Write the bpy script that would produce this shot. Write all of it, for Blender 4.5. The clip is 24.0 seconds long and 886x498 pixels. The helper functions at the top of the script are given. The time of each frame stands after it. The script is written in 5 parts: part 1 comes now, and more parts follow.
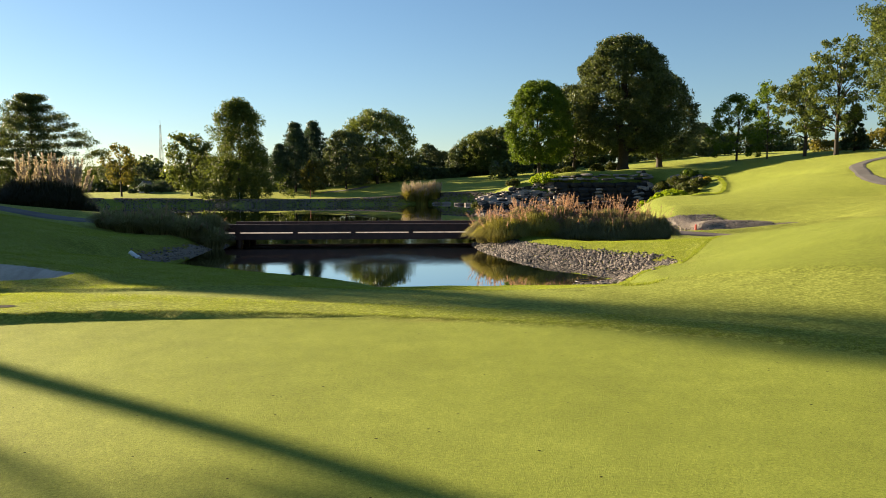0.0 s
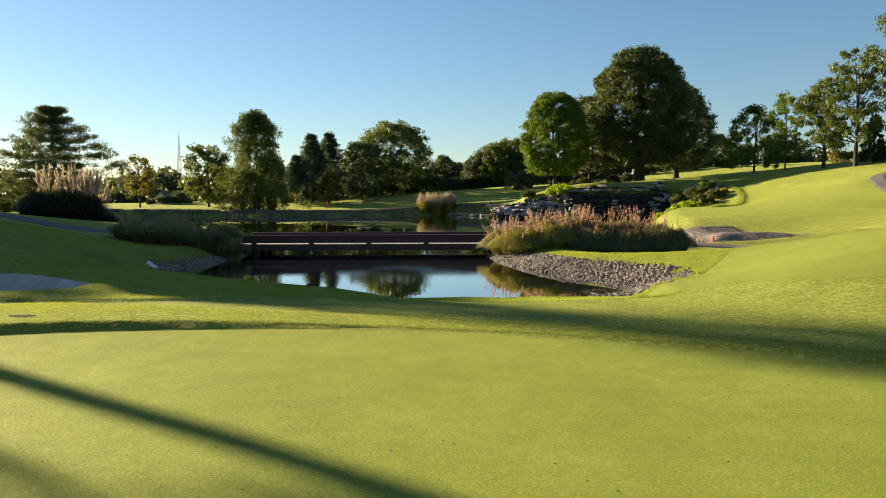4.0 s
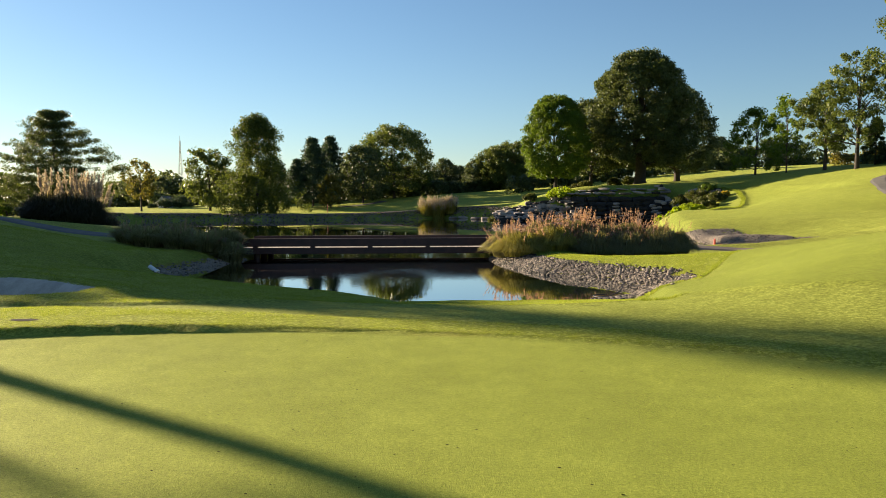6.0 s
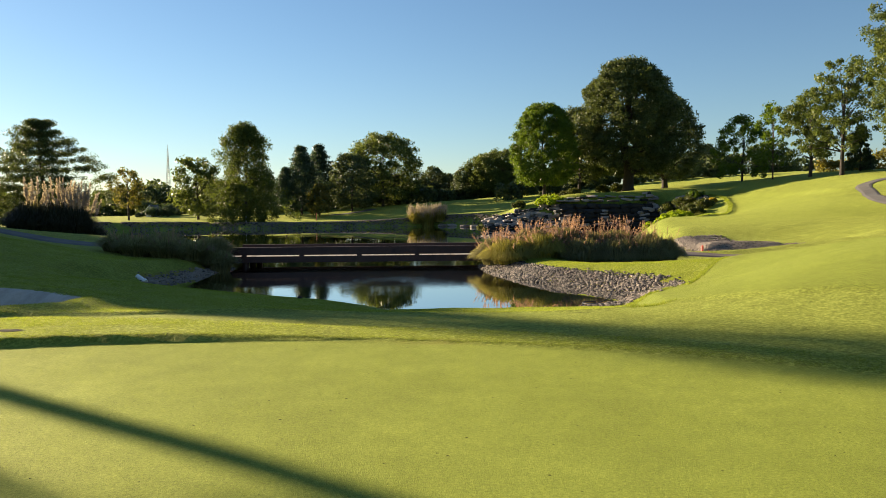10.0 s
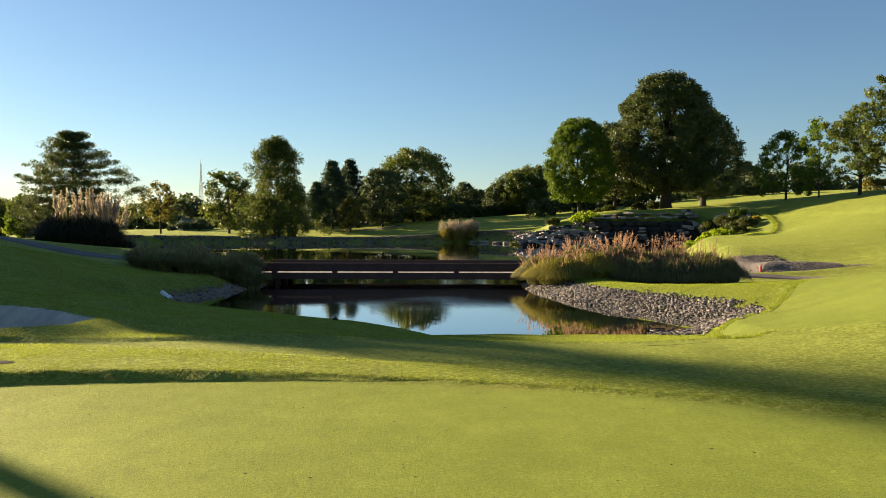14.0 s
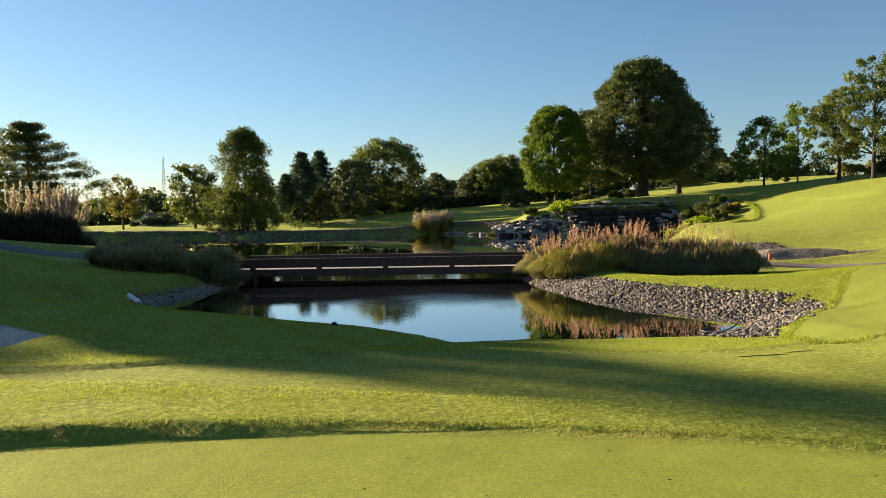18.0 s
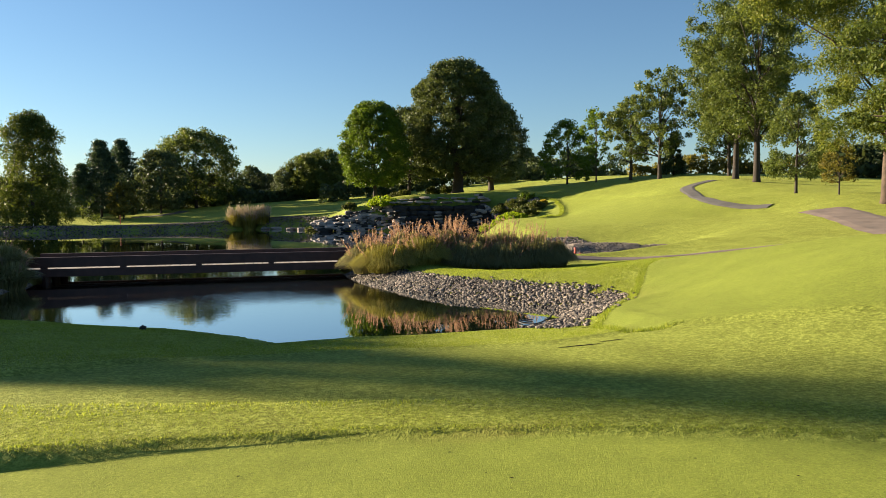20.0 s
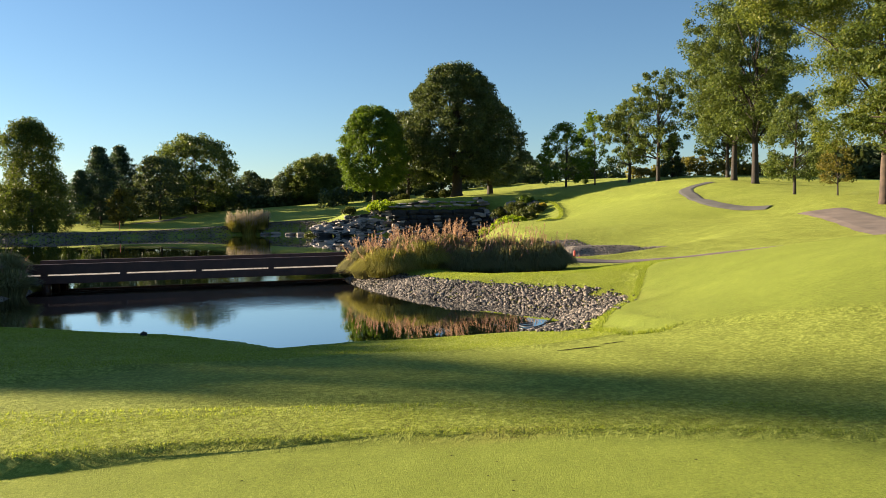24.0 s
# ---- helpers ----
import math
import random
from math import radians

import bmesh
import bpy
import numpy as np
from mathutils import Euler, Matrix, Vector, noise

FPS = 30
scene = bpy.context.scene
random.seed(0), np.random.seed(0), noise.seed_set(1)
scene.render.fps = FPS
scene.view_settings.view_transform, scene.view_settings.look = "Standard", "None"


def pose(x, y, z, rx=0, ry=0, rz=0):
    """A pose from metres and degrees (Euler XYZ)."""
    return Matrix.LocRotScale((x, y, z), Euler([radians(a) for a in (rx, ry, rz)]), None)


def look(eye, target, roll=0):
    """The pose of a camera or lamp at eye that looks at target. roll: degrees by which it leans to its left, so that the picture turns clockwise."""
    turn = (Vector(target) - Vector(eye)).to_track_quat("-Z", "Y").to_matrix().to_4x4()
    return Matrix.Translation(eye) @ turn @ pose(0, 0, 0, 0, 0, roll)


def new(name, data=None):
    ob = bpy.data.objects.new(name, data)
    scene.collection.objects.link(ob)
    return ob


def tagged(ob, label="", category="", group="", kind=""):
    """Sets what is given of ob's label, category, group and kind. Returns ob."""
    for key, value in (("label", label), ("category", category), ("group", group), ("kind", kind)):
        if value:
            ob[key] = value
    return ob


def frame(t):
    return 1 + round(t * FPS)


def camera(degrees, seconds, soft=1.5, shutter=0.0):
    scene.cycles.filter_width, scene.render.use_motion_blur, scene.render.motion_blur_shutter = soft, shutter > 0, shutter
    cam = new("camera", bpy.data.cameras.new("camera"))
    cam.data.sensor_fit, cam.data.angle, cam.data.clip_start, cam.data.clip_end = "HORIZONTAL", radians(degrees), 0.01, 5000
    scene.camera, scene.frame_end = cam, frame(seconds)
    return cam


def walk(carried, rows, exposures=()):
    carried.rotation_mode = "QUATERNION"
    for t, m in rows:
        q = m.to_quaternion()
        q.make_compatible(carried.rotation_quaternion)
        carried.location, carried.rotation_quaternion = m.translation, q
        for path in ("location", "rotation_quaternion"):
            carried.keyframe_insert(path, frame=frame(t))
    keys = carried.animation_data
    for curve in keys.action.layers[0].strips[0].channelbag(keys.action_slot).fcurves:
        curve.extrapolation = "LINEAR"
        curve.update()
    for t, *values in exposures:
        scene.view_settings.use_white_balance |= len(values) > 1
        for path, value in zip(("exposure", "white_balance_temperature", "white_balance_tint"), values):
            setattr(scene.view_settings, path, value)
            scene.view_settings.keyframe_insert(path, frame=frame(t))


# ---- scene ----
cam = camera(62.1, 24.0, 0.55)
METRES, EYE, TILT, LEAN, TURN = 4.7, 1.6, -4.7, 0.3, 0.0
ROWS = [
    (0.0, 0.0, 0.0, 0.0, 0.0, 0.0, -0.0),
    (0.5, 0.0004, -0.0005, 0.0001, -0.2, 0.28, 0.1),
    (1.0, 0.0007, -0.0007, 0.0002, -0.46, 0.57, 0.12),
    (1.5, 0.0007, -0.0007, 0.0002, -0.63, 0.78, 0.07),
    (2.0, 0.0007, -0.0006, 0.0002, -0.61, 0.89, -0.03),
    (2.5, 0.0007, -0.0003, 0.0001, -0.34, 0.91, -0.11),
    (3.0, 0.0005, 0.0003, 0.0001, 0.19, 0.89, -0.17),
    (3.5, 0.0003, 0.0007, -0.0, 0.81, 0.86, -0.2),
    (5.5, -0.0032, 0.0037, -0.0002, 1.49, 1.02, -0.09),
    (6.0, -0.0031, 0.0033, -0.0002, 1.28, 1.12, -0.04),
    (6.5, -0.0029, 0.003, -0.0002, 1.16, 1.25, -0.06),
    (7.0, -0.0028, 0.0027, -0.0001, 1.09, 1.39, -0.1),
    (7.5, -0.0028, 0.0027, -0.0001, 1.01, 1.53, -0.08),
    (8.0, -0.0026, 0.0023, -0.0001, 0.87, 1.62, -0.01),
    (8.5, -0.0025, 0.0021, -0.0001, 0.69, 1.65, 0.11),
    (9.0, -0.0025, 0.0023, -0.0001, 0.51, 1.6, 0.21),
    (9.5, -0.0025, 0.0026, -0.0001, 0.34, 1.59, 0.25),
    (11.5, -0.0146, 0.0535, 0.0024, 2.45, 2.67, 0.35),
    (12.0, -0.0428, 0.1006, 0.005, 3.59, 2.76, 0.31),
    (12.5, -0.0576, 0.1601, 0.0077, 4.14, 2.7, 0.14),
    (13.0, -0.08, 0.2192, 0.008, 3.91, 2.65, -0.16),
    (13.5, -0.0995, 0.2899, 0.0133, 3.17, 2.74, -0.42),
    (14.0, -0.1066, 0.3478, 0.0203, 2.62, 2.99, -0.46),
    (14.5, -0.1341, 0.4163, 0.0214, 2.93, 3.08, -0.39),
    (15.0, -0.153, 0.4848, 0.0223, 4.24, 3.03, -0.28),
    (15.5, -0.179, 0.5538, 0.0292, 6.5, 2.86, -0.21),
    (16.0, -0.2204, 0.619, 0.0324, 8.78, 2.63, -0.14),
    (16.5, -0.2483, 0.678, 0.0335, 10.63, 2.5, -0.16),
    (17.0, -0.2881, 0.7168, 0.0373, 9.2, 2.23, -0.32),
    (17.5, -0.3158, 0.7552, 0.0406, 5.06, 2.17, 0.07),
    (18.0, -0.3172, 0.7947, 0.0461, 0.17, 2.35, 0.56),
    (18.5, -0.3322, 0.8249, 0.048, -4.81, 2.35, 0.9),
    (19.0, -0.3447, 0.8472, 0.0516, -8.88, 2.22, 1.19),
    (19.5, -0.3408, 0.8456, 0.0525, -11.87, 1.95, 1.35),
    (21.5, -0.3307, 0.8353, 0.0531, -16.49, 1.5, 1.43),
    (22.0, -0.3264, 0.8524, 0.0512, -16.84, 1.57, 1.47),
    (22.5, -0.335, 0.8397, 0.0528, -16.42, 1.71, 1.61),
    (23.0, -0.3408, 0.84, 0.0541, -15.5, 1.82, 1.76),
    (23.5, -0.3403, 0.8382, 0.0541, -14.51, 1.94, 1.82),
    (24.0, -0.3404, 0.8368, 0.0533, -13.92, 2.01, 1.86),
]
walk(cam, [(t, pose(0, 0, EYE, TILT, LEAN, TURN) @ pose(METRES * x, METRES * y, METRES * z, 90 + pitch, roll, yaw)) for t, x, y, z, yaw, pitch, roll in ROWS], ((0.0, 1.91, 6750, 10), (10.0, 1.90, 6750, 10), (13.0, 1.80, 6800, 10), (17.0, 1.84, 6780, 10), (20.0, 1.94, 6480, 9), (24.0, 1.98, 6450, 9)))

# ---- world, sun, exposure ----
SUN_ELEV, SUN_AZ = radians(14.5), radians(-55.3)          # azimuth from +y, clockwise
world = bpy.data.worlds.new("sky")
scene.world = world
world.use_nodes = True
wn = world.node_tree
sky = wn.nodes.new("ShaderNodeTexSky")
sky.sky_type, sky.sun_disc = "NISHITA", False
sky.sun_elevation, sky.sun_rotation = SUN_ELEV, SUN_AZ % (2 * math.pi)
sky.altitude, sky.air_density, sky.dust_density, sky.ozone_density = 200, 1.1, 0.14, 4.0
wn.links.new(sky.outputs[0], wn.nodes["Background"].inputs[0])
wn.nodes["Background"].inputs[1].default_value = 0.0405
sun = new("sun", bpy.data.lights.new("sun", "SUN"))
sun.data.energy, sun.data.angle, sun.data.color = 5.0, radians(0.7), (1.0, 0.81, 0.57)
sun_way = Vector((math.sin(SUN_AZ) * math.cos(SUN_ELEV), math.cos(SUN_AZ) * math.cos(SUN_ELEV), math.sin(SUN_ELEV)))
sun.matrix_world = look(sun_way * 50, (0, 0, 0))
WATER = -0.55


# ---- materials ----
def nodes_of(name):
    m = bpy.data.materials.new(name)
    m.use_nodes = True
    return m, m.node_tree, m.node_tree.nodes["Principled BSDF"]


def add(t, kind, **values):
    n = t.nodes.new(kind)
    for k, v in values.items():
        n.inputs[k.replace("_", " ")].default_value = v
    return n


def noise_of(t, scale, detail=4.0, rough=0.55, space=None):
    n = add(t, "ShaderNodeTexNoise", Scale=scale, Detail=detail, Roughness=rough)
    if space:
        t.links.new(space, n.inputs["Vector"])
    return n.outputs["Fac"]


def ramp(t, fac, *stops):
    r = t.nodes.new("ShaderNodeValToRGB")
    e = r.color_ramp.elements
    while len(e) < len(stops):
        e.new(0.5)
    for el, (p, c) in zip(e, stops):
        el.position, el.color = p, (*c, 1)
    t.links.new(fac, r.inputs[0])
    return r.outputs[0]


def mixed(t, fac, a, b, kind="MIX"):
    n = t.nodes.new("ShaderNodeMix")
    n.data_type, n.blend_type = "RGBA", kind
    for s, v in ((n.inputs[0], fac), (n.inputs[6], a), (n.inputs[7], b)):
        if isinstance(v, (int, float)):
            s.default_value = v
        elif isinstance(v, tuple):
            s.default_value = (*v, 1)
        else:
            t.links.new(v, s)
    return n.outputs[2]


def calc(t, op, a, b=0.0):
    n = t.nodes.new("ShaderNodeMath")
    n.operation = op
    for s, v in ((n.inputs[0], a), (n.inputs[1], b)):
        if isinstance(v, (int, float)):
            s.default_value = v
        else:
            t.links.new(v, s)
    return n.outputs[0]


def bumped(t, bsdf, height, strength, distance):
    b = t.nodes.new("ShaderNodeBump")
    b.inputs["Strength"].default_value, b.inputs["Distance"].default_value = strength, distance
    t.links.new(height, b.inputs["Height"])
    t.links.new(b.outputs[0], bsdf.inputs["Normal"])


def where(t):
    return t.nodes.new("ShaderNodeNewGeometry").outputs["Position"]


def surface(name, dark, light, rough=0.8, scale=6.0, fine=60.0, bump=0.3, depth=0.01, metal=0.0, per_piece=0.0):
    """A weathered solid: broad stains, fine grain, and a shift from piece to piece."""
    m, t, b = nodes_of(name)
    p = where(t)
    broad, grain = noise_of(t, scale, 5, 0.6, p), noise_of(t, fine, 3, 0.6, p)
    f = calc(t, "ADD", calc(t, "MULTIPLY", broad, 0.7), calc(t, "MULTIPLY", grain, 0.3))
    if per_piece:
        f = calc(t, "ADD", f, calc(t, "MULTIPLY", calc(t, "SUBTRACT", t.nodes.new("ShaderNodeObjectInfo").outputs["Random"], 0.5), per_piece))
        f = calc(t, "ADD", f, calc(t, "MULTIPLY", calc(t, "SUBTRACT", t.nodes.new("ShaderNodeNewGeometry").outputs["Random Per Island"], 0.5), per_piece))
    t.links.new(ramp(t, f, (0.3, dark), (0.7, light)), b.inputs["Base Color"])
    b.inputs["Roughness"].default_value, b.inputs["Metallic"].default_value = rough, metal
    bumped(t, b, f, bump, depth)
    return m


def foliage(name, dark, light, through_light=0.35, rough=0.55, warm=None, share=0.15):
    """Leaves: each leaf has its own shade; part of the light comes through."""
    m, t, b = nodes_of(name)
    isle = t.nodes.new("ShaderNodeNewGeometry").outputs["Random Per Island"]
    c = ramp(t, isle, (0.0, dark), (1.0 - share, light), (1.0, warm or light))
    patch = noise_of(t, 0.35, 3, 0.5, where(t))
    c = mixed(t, calc(t, "MULTIPLY", patch, 0.5), c, dark)
    t.links.new(c, b.inputs["Base Color"])
    b.inputs["Roughness"].default_value = rough
    b.inputs["Specular IOR Level"].default_value = 0.12
    tr = t.nodes.new("ShaderNodeBsdfTranslucent")
    t.links.new(mixed(t, 0.5, c, (light[0] * 1.6, light[1] * 1.5, light[2] * 0.6)), tr.inputs["Color"])
    mix = t.nodes.new("ShaderNodeMixShader")
    mix.inputs[0].default_value = through_light
    t.links.new(b.outputs[0], mix.inputs[1])
    t.links.new(tr.outputs[0], mix.inputs[2])
    t.links.new(mix.outputs[0], t.nodes["Material Output"].inputs[0])
    return m


def turf_material():
    """Turf whose look follows how short it is mown: rough, fairway, putting green; and bare soil."""
    m, t, b = nodes_of("turf")
    p = where(t)
    a = t.nodes.new("ShaderNodeAttribute")
    a.attribute_name = "mown"
    sep = t.nodes.new("ShaderNodeSeparateColor")
    t.links.new(a.outputs["Color"], sep.inputs[0])
    green, fairway, worn = sep.outputs[0], sep.outputs[1], sep.outputs[2]
    broad = noise_of(t, 0.35, 4, 0.6, p)

    def crisp(v, lo, hi):
        n = t.nodes.new("ShaderNodeMapRange")
        n.inputs["From Min"].default_value, n.inputs["From Max"].default_value = lo, hi
        t.links.new(v, n.inputs["Value"])
        return n.outputs[0]

    grain, tuft = crisp(noise_of(t, 42, 3, 0.7, p), 0.32, 0.68), crisp(noise_of(t, 10, 4, 0.75, p), 0.3, 0.7)
    mid = crisp(noise_of(t, 1.3, 8, 0.78, p), 0.3, 0.7)
    fine = crisp(noise_of(t, 130, 2, 0.7, p), 0.3, 0.7)
    speck, dot = crisp(noise_of(t, 19, 3, 0.8, p), 0.38, 0.62), crisp(noise_of(t, 55, 3, 0.8, p), 0.36, 0.64)

    def blend(*pairs):
        total = 0.0
        for v, k in pairs:
            total = calc(t, "ADD", calc(t, "MULTIPLY", v, k), total)
        return total

    f = blend((broad, 0.22), (mid, 0.23), (tuft, 0.2), (speck, 0.35))
    rough_c = ramp(t, f, (0.24, (0.015, 0.038, 0.009)), (0.48, (0.116, 0.178, 0.030)), (0.72, (0.365, 0.425, 0.100)))
    g = blend((broad, 0.30), (mid, 0.25), (speck, 0.2), (grain, 0.25))
    fair_c = ramp(t, g, (0.22, (0.019, 0.054, 0.011)), (0.5, (0.060, 0.116, 0.017)), (0.78, (0.160, 0.230, 0.034)))
    h = blend((broad, 0.30), (mid, 0.26), (grain, 0.20), (dot, 0.24))
    green_c = ramp(t, h, (0.26, (0.027, 0.068, 0.013)), (0.5, (0.080, 0.143, 0.021)), (0.74, (0.194, 0.262, 0.048)))
    c = mixed(t, green, mixed(t, fairway, rough_c, fair_c), green_c)
    c = mixed(t, calc(t, "MULTIPLY", worn, calc(t, "ADD", 0.35, grain)), c, (0.13, 0.095, 0.040))
    t.links.new(c, b.inputs["Base Color"])
    b.inputs["Roughness"].default_value = 0.8
    b.inputs["Specular IOR Level"].default_value = 0.07
    b.inputs["Specular Tint"].default_value = (0.95, 1.0, 0.55, 1)
    b.inputs["Sheen Weight"].default_value, b.inputs["Sheen Roughness"].default_value = 0.22, 0.5
    b.inputs["Sheen Tint"].default_value = (0.9, 0.9, 0.2, 1)
    h = calc(t, "ADD", calc(t, "MULTIPLY", calc(t, "ADD", calc(t, "MULTIPLY", speck, 0.7), calc(t, "MULTIPLY", tuft, 0.7)), calc(t, "SUBTRACT", 1.1, calc(t, "MAXIMUM", green, calc(t, "MULTIPLY", fairway, 0.75)))), calc(t, "MULTIPLY", calc(t, "ADD", fine, calc(t, "MULTIPLY", grain, 0.7)), 0.17))
    bumped(t, b, h, 1.0, 0.035)
    # waxy blades glance back the low light
    g = t.nodes.new("ShaderNodeBsdfGlossy")
    g.inputs["Color"].default_value, g.inputs["Roughness"].default_value = (0.85, 0.82, 0.20, 1), 0.8
    t.links.new(b.inputs["Normal"].links[0].from_socket, g.inputs["Normal"])
    mix = t.nodes.new("ShaderNodeMixShader")
    mix.inputs[0].default_value = 0.085
    t.links.new(b.outputs[0], mix.inputs[1])
    t.links.new(g.outputs[0], mix.inputs[2])
    t.links.new(mix.outputs[0], t.nodes["Material Output"].inputs[0])
    return m


def water_material():
    m, t, b = nodes_of("pond_water")
    p = where(t)
    b.inputs["Base Color"].default_value = (0.006, 0.009, 0.007, 1)
    b.inputs["Roughness"].default_value, b.inputs["IOR"].default_value = 0.008, 1.6
    d = t.nodes.new("ShaderNodeVectorMath")
    d.operation = "DISTANCE"
    t.links.new(p, d.inputs[0])
    d.inputs[1].default_value = (-1.6, 24.0, WATER)
    near_spring = ramp(t, calc(t, "DIVIDE", d.outputs["Value"], 8.0), (0.0, (1, 1, 1)), (0.22, (0.45, 0.45, 0.45)), (0.5, (0.16, 0.16, 0.16)), (0.75, (0.06, 0.06, 0.06)), (1.0, (0.004, 0.004, 0.004)))
    wave = calc(t, "ADD", noise_of(t, 5.0, 3, 0.6, p), calc(t, "MULTIPLY", noise_of(t, 16, 2, 0.5, p), 0.5))
    lap = noise_of(t, 1.3, 2, 0.5, p)
    sep = t.nodes.new("ShaderNodeSeparateXYZ")
    t.links.new(p, sep.inputs[0])
    breeze = ramp(t, calc(t, "DIVIDE", sep.outputs[1], 100.0), (0.295, (0, 0, 0)), (0.32, (1.0, 1.0, 1.0)), (0.42, (0.9, 0.9, 0.9)), (0.58, (0.03, 0.03, 0.03)), (1.0, (0.0, 0.0, 0.0)))
    streak = ramp(t, noise_of(t, 0.06, 2, 0.5, p), (0.58, (0, 0, 0)), (0.66, (0.35, 0.35, 0.35)))
    air = calc(t, "ADD", calc(t, "MULTIPLY", breeze, 0.10), calc(t, "MULTIPLY", streak, calc(t, "GREATER_THAN", sep.outputs[1], 34.0)))
    h = calc(t, "ADD", calc(t, "MULTIPLY", wave, calc(t, "ADD", calc(t, "MULTIPLY", near_spring, 0.5), air)), calc(t, "MULTIPLY", lap, 0.012))
    bumped(t, b, h, 0.25, 0.05)
    b.inputs["Coat Weight"].default_value, b.inputs["Coat Roughness"].default_value, b.inputs["Coat IOR"].default_value = 1.0, 0.008, 1.9
    t.links.new(b.inputs["Normal"].links[0].from_socket, b.inputs["Coat Normal"])
    return m


TURF = turf_material()
POND = water_material()
BLADE = foliage("grass_blades", (0.055, 0.098, 0.014), (0.30, 0.37, 0.05), 0.5, 0.6, (0.56, 0.56, 0.20), 0.3)
SAND = surface("bunker_sand", (0.30, 0.265, 0.22), (0.52, 0.465, 0.39), 0.95, 3.5, 40, 0.9, 0.04)
ASPHALT = surface("asphalt", (0.06, 0.057, 0.056), (0.12, 0.114, 0.108), 0.9, 1.5, 120, 0.5, 0.008)
PATHSTONE = surface("worn_path", (0.10, 0.078, 0.068), (0.22, 0.170, 0.145), 0.9, 1.0, 50, 0.5, 0.012)
STONE = surface("river_stone", (0.014, 0.011, 0.009), (0.20, 0.165, 0.135), 0.75, 9, 60, 0.4, 0.01, 0, 1.3)
LEDGE = surface("ledge_stone", (0.020, 0.017, 0.015), (0.31, 0.27, 0.24), 0.8, 1.3, 9, 0.9, 0.06, 0, 0.9)
# wet rock, near black: the shade of the waterfall bays is in the colour
SHADESTONE = surface("wet_shaded_stone", (0.006, 0.006, 0.006), (0.022, 0.021, 0.019), 0.75, 2, 14, 0.6, 0.05)
TIMBER = surface("stained_timber", (0.026, 0.009, 0.007), (0.070, 0.027, 0.020), 0.6, 3, 30, 0.4, 0.006)
DECK = surface("deck_boards", (0.15, 0.13, 0.115), (0.28, 0.25, 0.225), 0.8, 3, 30, 0.4, 0.006, 0, 0.4)
BARK = surface("bark", (0.016, 0.013, 0.011), (0.055, 0.043, 0.035), 0.95, 5, 22, 0.9, 0.04)
PALEBARK = surface("pale_bark", (0.032, 0.023, 0.018), (0.105, 0.072, 0.052), 0.95, 4, 20, 0.9, 0.03)
PLASTIC = surface("white_pipe", (0.62, 0.64, 0.65), (0.78, 0.79, 0.80), 0.45, 8, 50, 0.1, 0.003)
RUBBER = surface("dark_hose", (0.02, 0.02, 0.02), (0.05, 0.05, 0.05), 0.5, 8, 50, 0.1, 0.003)
REDPAINT = surface("red_paint", (0.45, 0.05, 0.03), (0.60, 0.09, 0.06), 0.5, 8, 50, 0.1, 0.003)
STEEL = surface("tower_steel", (0.45, 0.42, 0.42), (0.60, 0.56, 0.55), 0.6, 0.3, 3, 0.1, 0.01, 0.3)
WHITEWALL = surface("white_siding", (0.62, 0.63, 0.66), (0.78, 0.78, 0.80), 0.7, 1, 9, 0.1, 0.01)
ROOF = surface("roof_shingle", (0.06, 0.06, 0.065), (0.13, 0.13, 0.135), 0.9, 1, 9, 0.3, 0.02)
SOIL = surface("dark_soil", (0.006, 0.005, 0.003), (0.022, 0.017, 0.010), 0.95, 4, 40, 0.8, 0.02)
SOIL.node_tree.nodes["Principled BSDF"].inputs["Specular IOR Level"].default_value = 0.05


# ---- shapes ----
def mesh_of(name, verts, faces, material, smooth=False):
    me = bpy.data.meshes.new(name)
    me.from_pydata([tuple(v) for v in verts], [], [tuple(f) for f in faces])
    if material:
        me.materials.append(material)
    if smooth:
        me.polygons.foreach_set("use_smooth", [True] * len(me.polygons))
    return me


def fast_mesh(name, verts, size, material):
    """A mesh of loose faces of the same number of corners, from an array of corners."""
    me = bpy.data.meshes.new(name)
    n = len(verts)
    me.vertices.add(n)
    me.vertices.foreach_set("co", np.asarray(verts, np.float32).ravel())
    me.loops.add(n)
    me.loops.foreach_set("vertex_index", np.arange(n, dtype=np.int32))
    me.polygons.add(n // size)
    me.polygons.foreach_set("loop_start", np.arange(0, n, size, dtype=np.int32))
    me.update(calc_edges=True)
    me.materials.append(material)
    return me


def indexed_mesh(name, verts, corners, starts, material):
    """A mesh from arrays: corners, the vertices of all faces in a row; starts, where each face begins."""
    me = bpy.data.meshes.new(name)
    me.vertices.add(len(verts))
    me.vertices.foreach_set("co", np.asarray(verts, np.float32).ravel())
    me.loops.add(len(corners))
    me.loops.foreach_set("vertex_index", np.asarray(corners, np.int32))
    me.polygons.add(len(starts))
    me.polygons.foreach_set("loop_start", np.asarray(starts, np.int32))
    me.update(calc_edges=True)
    me.materials.append(material)
    return me


def thing(name, place, label, category, group="", kind=""):
    e = new(name)
    e.location = place
    return tagged(e, label, category, group, kind)


def under(name, me, parent, label=""):
    ob = new(name, me)
    ob.parent = parent
    return tagged(ob, label) if label else ob


def part(name, bm, material, parent, label=""):
    me = bpy.data.meshes.new(name)
    bm.to_mesh(me)
    bm.free()
    me.materials.append(material)
    return under(name, me, parent, label)


